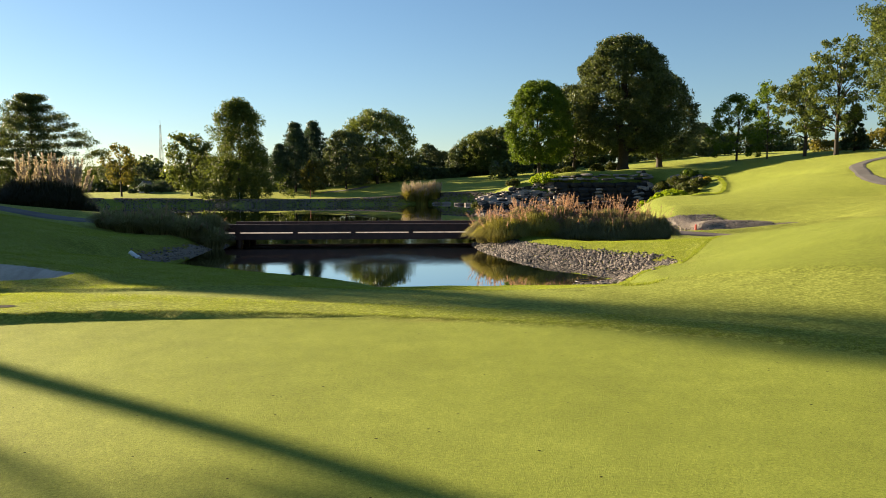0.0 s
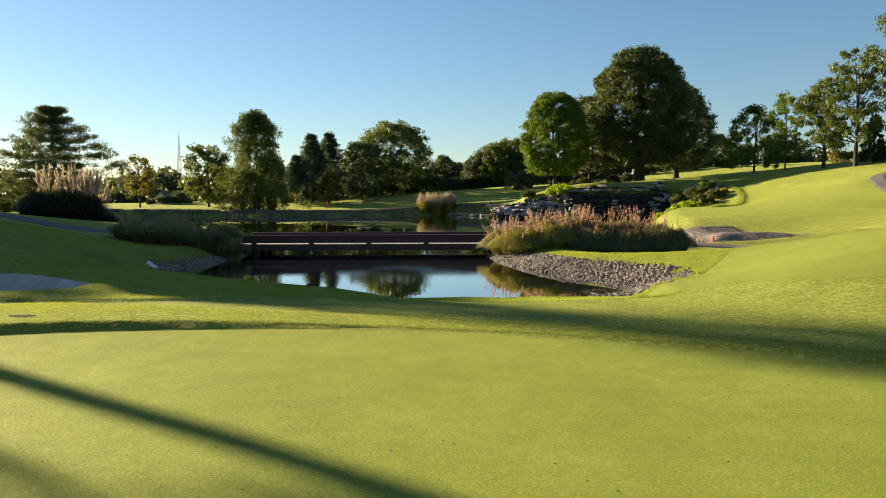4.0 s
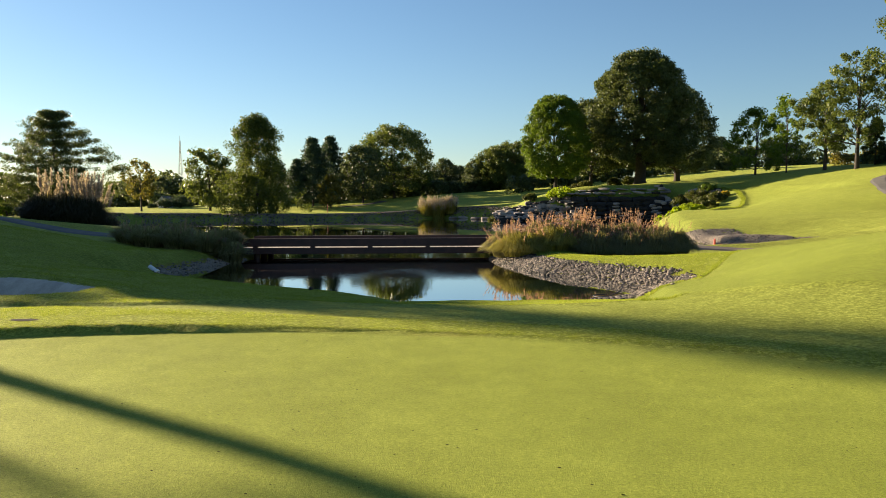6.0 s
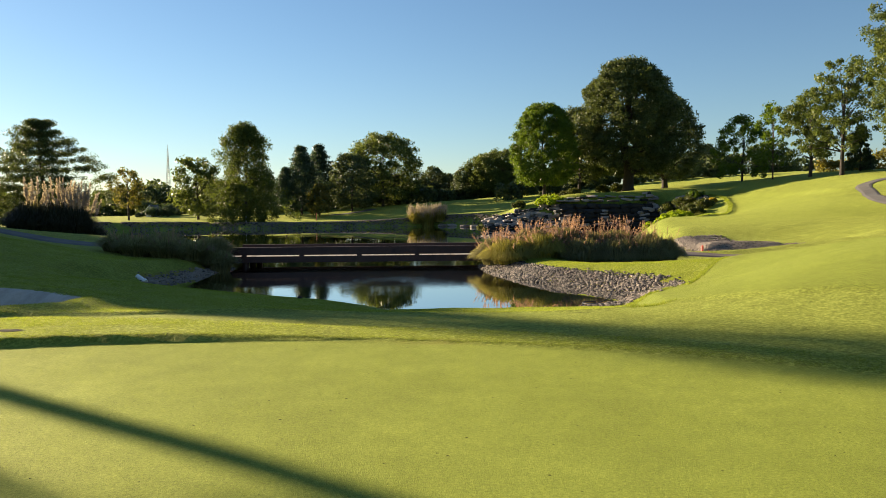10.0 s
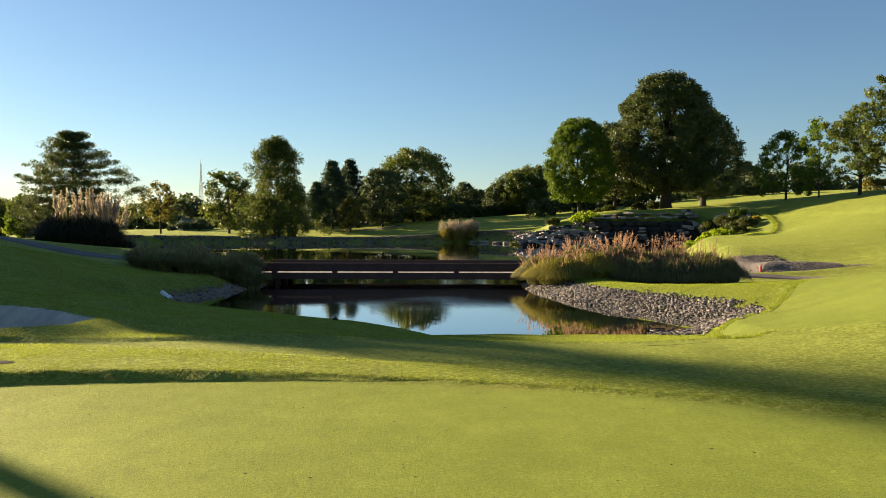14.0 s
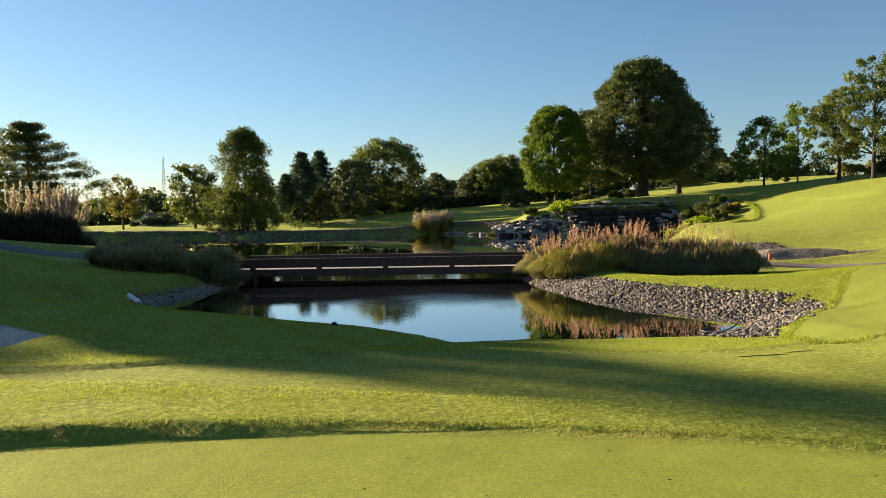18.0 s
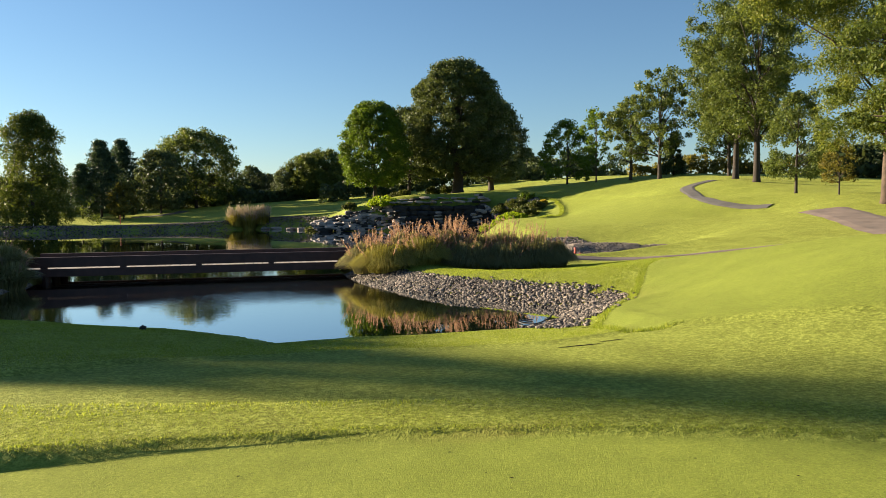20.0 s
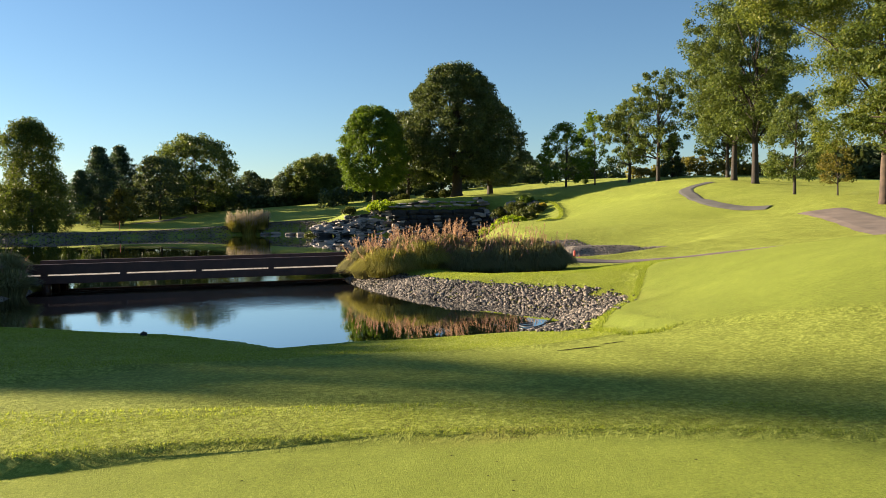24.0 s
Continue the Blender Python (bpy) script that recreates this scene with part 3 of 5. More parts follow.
stone_bank("riprap bank of pale stones round the far arm of the pond", [],
           scatter_line(ARM_BANK[:4], 2400, -0.25, 0.6, 0.12, 5) + scatter_line(ARM_BANK[1:], 2400, 0.0, 1.6, 0.13, 7) + scatter_line(ARM_BANK[2:], 3000, 0.4, 3.4, 0.13, 8))
FAR_BANK = [(6.0, 86.0), (5.5, 97.0), (-2.2, 104.0), (-13.5, 102.0), (-24.0, 98.5), (-33.0, 101.0), (-44.0, 98.0), (-47.0, 84.0)][::-1]
stone_bank("dark stony edge along the far shore of the lake", [], scatter_line(FAR_BANK[::-1], 9500, -0.4, 1.9, 0.20, 6))


# ---- plants ----
def blades_mesh(name, n, spread, tall, wide, droop, material, seed, lean=0.0, base=0.25):
    """A tussock of arching blades, each of two joined quads and a tip."""
    rng = np.random.default_rng(seed)
    a = rng.uniform(0, 2 * np.pi, n)
    r0 = spread * base * np.sqrt(rng.random(n))
    r1 = spread * (0.25 + 0.75 * rng.random(n))
    h = tall * (0.55 + 0.45 * rng.random(n)) * (1 - 0.35 * (r1 / spread) ** 2)
    ca, sa = np.cos(a), np.sin(a)
    w = wide * (0.6 + 0.8 * rng.random(n))
    tw = rng.uniform(-0.7, 0.7, n)
    px, py = -np.sin(a + tw) * w, np.cos(a + tw) * w
    rows = []
    for k in (0.0, 0.45, 0.8, 1.0):
        rr = r0 + (r1 - r0) * k ** 1.6
        zz = h * (np.sin(k * 1.57) - droop * k ** 2.4 * (0.30 + 0.70 * r1 / spread) * 0.8)
        cx, cy = rr * ca + lean * k, rr * sa
        f = 1 - 0.9 * k ** 2
        rows.append((np.stack([cx - px * f, cy - py * f, zz], -1), np.stack([cx + px * f, cy + py * f, zz], -1)))
    v = np.stack([rows[0][0], rows[0][1], rows[1][0], rows[1][1], rows[2][0], rows[2][1], rows[3][0]], 1)
    b = np.arange(n)[:, None] * 7
    corners = (b + np.array([[0, 1, 3, 2, 2, 3, 5, 4, 4, 5, 6]])).ravel()
    return indexed_mesh(name, v.reshape(-1, 3), corners, (np.arange(n)[:, None] * 11 + np.array([[0, 4, 8]])).ravel(), material)


def plumes_mesh(name, n, spread, low, high, size, material, seed, lean=0.1, out=0.9, fluff=0.3, slips=14):
    """Seed heads: thin stalks, each with a feathery head of small slips."""
    rng = np.random.default_rng(seed)
    quads = []
    for _ in range(n):
        a, r = rng.uniform(0, 6.283), spread * math.sqrt(rng.random())
        top = np.array([r * math.cos(a) * out + lean * rng.random(), r * math.sin(a) * out, rng.uniform(low, high) - (high - low) * 0.6 * (r / spread) ** 3])
        foot = np.array([top[0] * 0.45, top[1] * 0.45, top[2] * 0.25])
        way = (top - foot) / np.linalg.norm(top - foot)
        side = np.cross(way, rng.normal(size=3))
        side /= np.linalg.norm(side)
        w = 0.006
        quads.append([foot - side * w, foot + side * w, top + side * w * 0.5, top - side * w * 0.5])
        for _ in range(slips):
            k = rng.random()
            c = top - way * size * k
            d = rng.normal(size=3) * 0.45 + way * 0.9 + np.array([0.25, 0, -0.1])
            d *= size * fluff * (0.4 + k) / np.linalg.norm(d)
            s = np.cross(d, rng.normal(size=3))
            s *= size * 0.026 * (0.3 / fluff) ** 0.6 / (np.linalg.norm(s) + 1e-6)
            quads.append([c - s, c + s, c + d + s * 0.4, c + d - s * 0.4])
    return fast_mesh(name, np.array(quads).reshape(-1, 3), 4, material)


GRASS_GOLD = foliage("golden_grass", (0.11, 0.12, 0.020), (0.46, 0.42, 0.11), 0.4, 0.5, (0.50, 0.40, 0.14), 0.25)
GRASS_DULL = foliage("dull_grass", (0.062, 0.070, 0.032), (0.38, 0.36, 0.19), 0.5, 0.5, (0.38, 0.31, 0.17), 0.2)
# grass of the mound by the path, its shade put into the dark colour
GRASS_SHADED = foliage("shaded_grass", (0.022, 0.026, 0.014), (0.065, 0.066, 0.034), 0.15, 0.6, (0.10, 0.08, 0.05), 0.2)
PLUME_PINK = foliage("pink_plumes", (0.17, 0.095, 0.085), (0.42, 0.27, 0.235), 0.45, 0.7, (0.52, 0.40, 0.32), 0.3)
PLUME_PALE = foliage("pale_plumes", (0.26, 0.215, 0.19), (0.50, 0.43, 0.38), 0.3, 0.7, (0.50, 0.42, 0.38), 0.3)


def grass_clump(place, spread, tall, leaf, plume, n_leaf, n_plume, label, group, seed, plume_top=1.25, plume_low=0.8, plume_size=0.3, wide=0.008, droop=0.45):
    c = thing("ornamental_grass", place, label, "ornamental grass", group)
    under("leaves", blades_mesh("leaves", n_leaf, spread, tall, wide, droop, leaf, seed, 0.0, 0.42), c)
    if n_plume:
        under("plumes", plumes_mesh("plumes", n_plume, spread * 0.9, tall * plume_low, tall * plume_top, plume_size, plume, seed + 50), c, "feathery seed heads")
    return c


def put(x, y, lift=-0.03):
    return (x, y, height(x, y) + lift)


# x, y, spread, height, seed heads
BRIDGE_END = [(2.15, 26.1, 1.35, 1.25, 8), (3.35, 26.3, 1.15, 1.30, 26), (4.75, 26.15, 1.25, 1.35, 12), (5.95, 26.05, 1.2, 1.42, 14), (6.95, 26.1, 1.15, 1.45, 10), (7.65, 26.4, 1.0, 1.35, 8),
              (1.75, 27.0, 1.2, 1.45, 52), (3.0, 27.1, 1.1, 1.5, 54), (4.25, 27.1, 1.1, 1.65, 60), (5.4, 27.1, 1.1, 1.65, 36), (6.2, 27.0, 1.1, 1.75, 46), (7.2, 26.9, 1.05, 1.6, 22)]
for i, (x, y, s, h, pk) in enumerate(BRIDGE_END):
    grass_clump(put(x, y), s, h, GRASS_GOLD if i in (0, 1) else GRASS_DULL, PLUME_PINK, 5200, int(pk * 1.5),
                "arching ornamental grass, golden leaves with pink seed heads" if i in (0, 1) else "arching ornamental grass with pinkish seed heads beside the pond", "grasses at the bridge end", 100 + i, plume_low=0.62, plume_top=1.02, plume_size=0.30, wide=0.010, droop=0.95)
for i, (x, y, s, h) in enumerate([(-12.4, 27.5, 1.1, 0.95), (-11.5, 26.9, 1.15, 1.0), (-10.4, 26.9, 1.15, 1.05), (-9.4, 26.8, 1.15, 1.0), (-8.5, 26.9, 1.0, 1.05), (-10.9, 28.0, 1.2, 1.15), (-9.0, 27.9, 1.1, 1.2)]):
    grass_clump(put(x, y), s, h, GRASS_DULL, PLUME_PINK, 2300, 10, "low shaded ornamental grass beside the bridge", "grasses beside the bridge", 140 + i, plume_low=0.7, plume_top=1.0, wide=0.016, droop=0.5)

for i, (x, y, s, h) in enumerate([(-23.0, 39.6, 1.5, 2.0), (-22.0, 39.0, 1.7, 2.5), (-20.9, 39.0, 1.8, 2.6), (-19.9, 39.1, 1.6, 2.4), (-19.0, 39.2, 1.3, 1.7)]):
    grass_clump(put(x, y), s, h, GRASS_SHADED, PLUME_PALE, 3000, 0, "dense mound of ornamental grass coloured dark as in shade", "tall grasses by the path", 160 + i, wide=0.016, droop=0.6)
for i, (x, y, sp, n, lo, hi) in enumerate([(-20.4, 40.2, 1.25, 46, 2.6, 3.5), (-21.6, 40.6, 1.0, 22, 2.6, 3.5), (-22.7, 40.4, 0.8, 16, 2.5, 3.6)]):
    c = thing("pampas_grass", put(x, y), "tall pampas grass with pale plumes fanning out in the sun", "ornamental grass", "tall grasses by the path")
    under("leaves", blades_mesh("leaves", 900, sp * 0.9, 2.3, 0.010, 0.2, GRASS_DULL, 170 + i), c)
    under("plumes", plumes_mesh("plumes", n, sp, lo, hi, 1.0, PLUME_PALE, 175 + i, 0.12, 1.0, 0.16, 52), c, "pale feathery plumes")
for i, (x, y, s, h) in enumerate([(-4.6, 101.6, 1.9, 2.4), (-3.0, 101.4, 2.0, 2.7), (-1.4, 101.6, 1.8, 2.3)]):
    grass_clump(put(x, y + 2.5), s, h, GRASS_GOLD, PLUME_PALE, 1200, 150, "round clump of pale ornamental grass on the far shore", "grasses on the far shore", 180 + i, wide=0.03, plume_size=0.7)

# ---- trees ----
LEAF_OAK = foliage("oak_leaves", (0.026, 0.048, 0.014), (0.150, 0.190, 0.048), 0.32, 0.42, (0.17, 0.165, 0.045), 0.12)
LEAF_DARK = foliage("dark_leaves", (0.028, 0.048, 0.024), (0.120, 0.152, 0.062), 0.26, 0.42)
LEAF_LIME = foliage("light_leaves", (0.032, 0.070, 0.009), (0.135, 0.205, 0.022), 0.34, 0.42, (0.18, 0.19, 0.035), 0.12)
LEAF_AUTUMN = foliage("autumn_leaves", (0.055, 0.060, 0.014), (0.19, 0.175, 0.040), 0.4, 0.5, (0.30, 0.20, 0.05), 0.2)
NEEDLE = foliage("conifer_needles", (0.020, 0.040, 0.024), (0.075, 0.115, 0.058), 0.2, 0.45)
LEAF_DEEP = foliage("deep_green_leaves", (0.022, 0.040, 0.015), (0.118, 0.148, 0.050), 0.28, 0.40, (0.14, 0.14, 0.05), 0.12)
LEAF_OLIVE = foliage("olive_leaves", (0.036, 0.060, 0.012), (0.200, 0.235, 0.045), 0.36, 0.45, (0.26, 0.23, 0.05), 0.14)
CYPRESS = foliage("cypress_sprays", (0.028, 0.050, 0.012), (0.115, 0.150, 0.030), 0.35, 0.5, (0.18, 0.17, 0.03), 0.15)


def crown_clusters(kind, n, rx, ry, h0, h1, rng):
    """Centres and radii of the leaf clusters of a crown between the heights h0 and h1."""
    pts = []
    H = h1 - h0
    while len(pts) < n:
        k = rng.random()
        a = rng.uniform(0, 6.283)
        if kind == "cone":
            wide = (1 - k) ** 0.9 * 0.95 + 0.05
            r = math.sqrt(rng.uniform(0.25, 1))
        elif kind == "pyramid":
            wide = (1 - k) ** 0.5 * (0.74 + 0.26 * math.sin(a * 2 + k * 8) + 0.16 * math.sin(a * 5 - k * 17)) + 0.05
            r = math.sqrt(rng.uniform(0.15, 1))
        elif kind == "spreading":
            wide = math.sin(math.pi * (0.24 + 0.70 * k)) ** 0.65 * (0.86 + 0.2 * math.sin(a * 4 + k * 13))
            r = math.sqrt(rng.uniform(0.05, 1))
        elif kind == "boughs":
            # limbs set round the trunk, foliage along their outer parts
            limb = int(rng.integers(0, 44))
            k, a = (limb + 0.5) / 44, limb * 2.4 + rng.normal() * 0.3
            wide = math.sin(math.pi * (0.22 + 0.70 * k)) ** 0.6 * (0.78 + 0.3 * math.sin(limb * 5.3))
            r = rng.uniform(0.15, 1) ** 0.7
            k = min(1.0, max(0.0, k + 0.07 * r + rng.normal() * 0.035))
        elif kind == "dome":
            # broad low skirt, rounded top, uneven lobes
            wide = float(np.interp(k, (0, 0.06, 0.2, 0.36, 0.55, 0.72, 0.87, 1.0), (0.55, 0.82, 0.98, 1.0, 0.97, 0.86, 0.66, 0.28)))
            wide *= 0.94 + 0.07 * math.sin(a * 5 + k * 9) + 0.05 * math.sin(a * 11 - k * 17)
            r = math.sqrt(rng.uniform(0.35, 1))
        elif kind in ("tiers", "spruce"):
            # level boughs in storeys with gaps between them
            storeys = 11 if kind == "tiers" else 13
            level = int(rng.integers(0, storeys))
            k = (level + 0.5) / storeys
            wide = float(np.interp(k, (0, 0.15, 0.35, 0.6, 0.8, 1.0), (0.80, 1.0, 0.98, 0.78, 0.46, 0.10) if kind == "tiers" else (1.0, 0.95, 0.74, 0.46, 0.24, 0.03)))
            spoke = int(rng.integers(0, 7))
            a = spoke * 0.8976 + level * 1.7 + rng.normal() * 0.22
            r = rng.uniform(0.04, 1) ** 0.5 * (0.78 + 0.24 * math.sin(level * 5.1 + spoke * 2.7))
            k = min(1.0, max(0.0, k + (0.05 if kind == "tiers" else -0.03) * r + rng.normal() * 0.017))
        elif kind == "egg":
            wide = math.sin(math.pi * (0.10 + 0.9 * k) ** 0.75) ** 0.55
            r = math.sqrt(rng.uniform(0.45, 1))
        elif kind == "open":
            if len(pts) < 26:
                k = (len(pts) + 0.5) / 26
                a = len(pts) * 2.4 + rng.uniform(-0.4, 0.4)
                wide, r = math.sin(math.pi * (0.16 + 0.74 * k)) ** 0.5, rng.uniform(0.35, 0.72)
            else:
                lobe, d = pts[int(rng.integers(0, 26))], rng.normal(size=3)
                d /= np.linalg.norm(d)
                q = rng.uniform(0.35, 1.0) * 0.40
                pts.append((lobe[0] + d[0] * q * rx, lobe[1] + d[1] * q * ry, min(h1, max(h0 * 0.9, lobe[2] + d[2] * q * H * 0.42))))
                continue
        else:
            wide = math.sin(math.pi * (0.20 + 0.79 * k) ** 0.95) ** 0.42 * (0.95 + 0.09 * math.sin(a * 5 + k * 9))
            r = math.sqrt(rng.uniform(0.4, 1))
        pts.append((rx * wide * r * math.cos(a), ry * wide * r * math.sin(a), h0 + H * k))
    return np.array(pts)


def leaf_cloud(name, centres, radius, per, size, material, rng, flat=0.8):
    n = len(centres)
    c = np.repeat(centres, per, 0)
    rad = np.repeat(radius * rng.uniform(0.6, 1.3, n), per)
    d = rng.normal(size=(n * per, 3))
    d /= np.linalg.norm(d, axis=1)[:, None]
    p = c + d * (rad * rng.random(n * per) ** 0.45)[:, None] * np.array([1, 1, flat])
    nrm = d * 0.7 + rng.normal(size=d.shape) * 0.6 + np.array([0, 0, 0.25])
    nrm /= np.linalg.norm(nrm, axis=1)[:, None]
    u = np.cross(nrm, rng.normal(size=d.shape))
    u /= np.linalg.norm(u, axis=1)[:, None]
    v = np.cross(nrm, u)
    s = (size * rng.uniform(0.55, 1.3, n * per))[:, None]
    q = np.stack([p - u * s, p - v * s * 0.42 + u * s * 0.1, p + u * s, p + v * s * 0.5 - u * s * 0.12], 1)
    return fast_mesh(name, q.reshape(-1, 3), 4, material)


def grow(kind, tall, wide, leaf, bark=BARK, seed=0, bare=0.2, trunk=0.3, clusters=90, per=70, size=0.22, puff=None, flat=0.8, bough=()):
    """The trunk and crown meshes of a tree, foot at the origin."""
    rng = np.random.default_rng(seed)
    h0 = tall * bare
    pts = crown_clusters(kind, clusters, wide / 2, wide / 2, h0, tall * 0.97, rng)
    radius = puff or wide * 0.11
    if bough:
        # one long limb reaching out of the crown, leafy over its outer two thirds
        k = rng.uniform(0.35, 1.0, 34)[:, None]
        pts = np.concatenate([pts, np.array(bough) * k + np.array((0, 0, tall * 0.7)) * (1 - k) + rng.normal(size=(34, 3)) * 0.45])
    pts[:, :2] *= 1 - radius / wide * 0.7
    pieces = []
    reach = tall * (0.92 if kind in ("cone", "tiers", "spruce") else 0.72)
    bend = rng.normal(size=(5, 2)) * trunk * 0.35
    ks = [0, 0.04, 0.2, 0.45, 0.75, 1.0]
    line = [(bend[min(i, 4)][0] * k, bend[min(i, 4)][1] * k, reach * k - (0.15 if k == 0 else 0)) for i, k in enumerate(ks)]
    pieces.append(tube(line, [trunk * f for f in (0.60, 0.44, 0.37, 0.30, 0.18, 0.05)], 9))
    for c in pts[rng.permutation(len(pts))[:min(len(pts), 26)]]:
        k = rng.uniform(0.5, 0.85) * c[2] / reach if kind in ("round", "egg", "open", "dome") else min(0.97, c[2] * 0.97 / reach)
        k = max(bare * 0.85 * tall / reach, min(k, 0.95))
        s = Vector((bend[2][0] * k, bend[2][1] * k, reach * k))
        e = Vector(c)
        m = s.lerp(e, 0.5) + Vector((0, 0, (e - s).length * (0.10 if kind in ("round", "egg", "open", "dome") else -0.03)))
        r = trunk * 0.17 * (1 - 0.6 * k)
        pieces.append(tube([s, m, e], [r, r * 0.6, r * 0.15], 5))
    wood = mesh_of("trunk", *joined(pieces), bark, True)
    leaves = leaf_cloud("crown", pts, radius, per, size, leaf, rng, flat)
    return wood, leaves


def tree(place, meshes, label, turn=0.0, scale=1.0, group="", name="tree", category="tree"):
    t = thing(name, place, label, category, group)
    t.rotation_euler[2] = turn
    t.scale = (scale,) * 3
    under("trunk", meshes[0], t)
    under("crown", meshes[1], t)
    return t


# trees on the rise behind the waterfall
tree(put(23.6, 97, -0.1), grow("dome", 17.2, 14.6, LEAF_DEEP, seed=1, bare=0.15, trunk=1.7, clusters=900, per=120, size=0.165, puff=0.9), "large dense dark-green shade tree on the rise")
tree(put(31.0, 106, -0.1), grow("dome", 13.2, 11.6, LEAF_DARK, seed=2, bare=0.14, trunk=1.0, clusters=330, per=100, size=0.18, puff=0.95), "dark shade tree behind the large one")
tree(put(17.9, 101, -0.1), grow("dome", 12.6, 8.0, LEAF_DEEP, seed=3, bare=0.2, trunk=0.55, clusters=230, per=100, size=0.17, puff=0.8), "smaller olive-green shade tree beside the large one")
tree(put(12.2, 94, -0.1), grow("dome", 12.3, 9.2, LEAF_LIME, seed=4, bare=0.17, trunk=0.6, clusters=720, per=120, size=0.12, puff=0.6), "neat egg-shaped bright green maple")
# oaks along the right-hand rise
oak_a = grow("open", 15.0, 10.6, LEAF_OAK, seed=5, bare=0.27, trunk=0.62, clusters=270, per=150, size=0.115, puff=0.75)
oak_b = grow("open", 15.6, 11.0, LEAF_OAK, seed=6, bare=0.25, trunk=0.66, clusters=270, per=150, size=0.115, puff=0.75)
tree(put(38.5, 60, -0.1), oak_a, "tall open-crowned oak with a dark trunk on the rise", group="oaks on the rise")
tree(put(37.6, 56, -0.1), oak_b, "tall open-crowned oak with a dark trunk on the rise", group="oaks on the rise")
tree(put(38.2, 72, -0.1), grow("open", 11.0, 9.6, LEAF_OAK, seed=7, bare=0.25, trunk=0.5, clusters=120, per=90, size=0.15, puff=0.65), "slender open oak on the skyline", group="oaks on the rise")
tree(put(37.1, 76, -0.1), grow("open", 9.0, 8.0, LEAF_OAK, seed=8, bare=0.25, trunk=0.42, clusters=100, per=80, size=0.15, puff=0.6), "small oak on the skyline", group="oaks on the rise")
tree(put(35.0, 80, -0.1), grow("open", 8.2, 5.2, LEAF_LIME, PALEBARK, 9, 0.2, 0.2, 50, 45, 0.17, 0.55), "thin pale-barked birch on the skyline")
tree(put(33.7, 85, -0.1), grow("egg", 7.6, 7.2, LEAF_LIME, seed=10, bare=0.1, trunk=0.3, clusters=100, per=90, size=0.15, puff=0.6), "bushy green tree on the skyline")
tree(put(41.6, 75, -0.1), grow("cone", 4.6, 3.4, NEEDLE, seed=11, bare=0.08, trunk=0.2, clusters=70, per=60, size=0.18, puff=0.4), "small dark spruce on the skyline")
tree(put(33.1, 46, -0.05), grow("egg", 6.8, 4.3, LEAF_OAK, seed=12, bare=0.18, trunk=0.24, clusters=170, per=80, size=0.09, puff=0.42), "young green tree with a slim trunk")
tree(put(32.9, 42, -0.05), grow("egg", 3.5, 2.2, LEAF_AUTUMN, seed=13, bare=0.25, trunk=0.13, clusters=70, per=60, size=0.07, puff=0.28), "thin yellowing sapling on the slope")
tree(put(31.4, 37, -0.1), grow("open", 14.5, 9.6, LEAF_OLIVE, PALEBARK, 14, 0.24, 0.62, 320, 260, 0.075, 0.75, bough=(-8.4, 0.5, 10.7)), "broad oak with sunlit yellow-green leaves and a brown trunk")
tree(put(27.1, 30, -0.1), grow("boughs", 13.5, 10.5, CYPRESS, PALEBARK, 15, 0.2, 0.68, 400, 230, 0.085, 0.6, flat=0.5), "feathery pine with drooping sunlit sprays")
tree(put(43.5, 68, -0.1), grow("open", 10.5, 8.6, LEAF_OAK, seed=29, bare=0.2, trunk=0.45, clusters=130, per=80, size=0.16, puff=0.75), "open oak behind the tall pair", group="oaks on the rise")
# far shore and forest
tree(put(-28.9, 105, -0.1), grow("pyramid", 14.2, 14.0, CYPRESS, seed=16, bare=0.02, trunk=0.6, clusters=560, per=75, size=0.15, puff=0.7, flat=1.25), "feathery bald cypress on the far shore")
tree(put(-38.5, 113, -0.1), grow("open", 9.4, 9.6, LEAF_OAK, seed=17, bare=0.15, trunk=0.45, clusters=110, per=60, size=0.25, puff=0.9), "leafy tree beside the far shore")
tree(put(-47.9, 110, -0.1), grow("open", 7.8, 6.4, LEAF_AUTUMN, seed=18, bare=0.25, trunk=0.35, clusters=50, per=50, size=0.22, puff=0.7), "thin open tree with yellowing leaves")
tree(put(-34.4, 62, -0.1), grow("tiers", 9.5, 12.0, LEAF_DEEP, seed=19, bare=0.10, trunk=0.6, clusters=820, per=110, size=0.075, puff=0.58, flat=0.55), "broad conifer with spreading layered boughs against the bright sky")
tree(put(-41.1, 66, -0.1), grow("egg", 4.0, 3.4, LEAF_LIME, seed=20, bare=0.05, trunk=0.15, clusters=50, per=50, size=0.2, puff=0.5), "rounded green shrub in front of the conifer")
tree(put(-57.2, 70, -0.1), grow("open", 7.2, 8.4, LEAF_OAK, seed=21, bare=0.15, trunk=0.4, clusters=100, per=60, size=0.2, puff=0.8), "leafy tree against the low sun")
maple = grow("dome", 13.4, 16.0, LEAF_OAK, seed=22, bare=0.12, trunk=0.6, clusters=420, per=70, size=0.22, puff=1.05)
darkly = grow("dome", 9.8, 8.8, LEAF_DARK, seed=23, bare=0.10, trunk=0.4, clusters=190, per=65, size=0.22, puff=0.85)
fir = grow("spruce", 11.8, 14.0, NEEDLE, seed=24, bare=0.12, trunk=0.4, clusters=640, per=44, size=0.15, puff=0.75, flat=0.5)
tree(put(-12.0, 135, -0.1), maple, "wide rounded tree at the edge of the wood", group="edge of the wood")
tree(put(-16.4, 125, -0.1), darkly, "dark tree at the edge of the wood", group="edge of the wood")
tree(put(-24.3, 122, -0.1), fir, "dark pointed fir before the wood", group="firs")
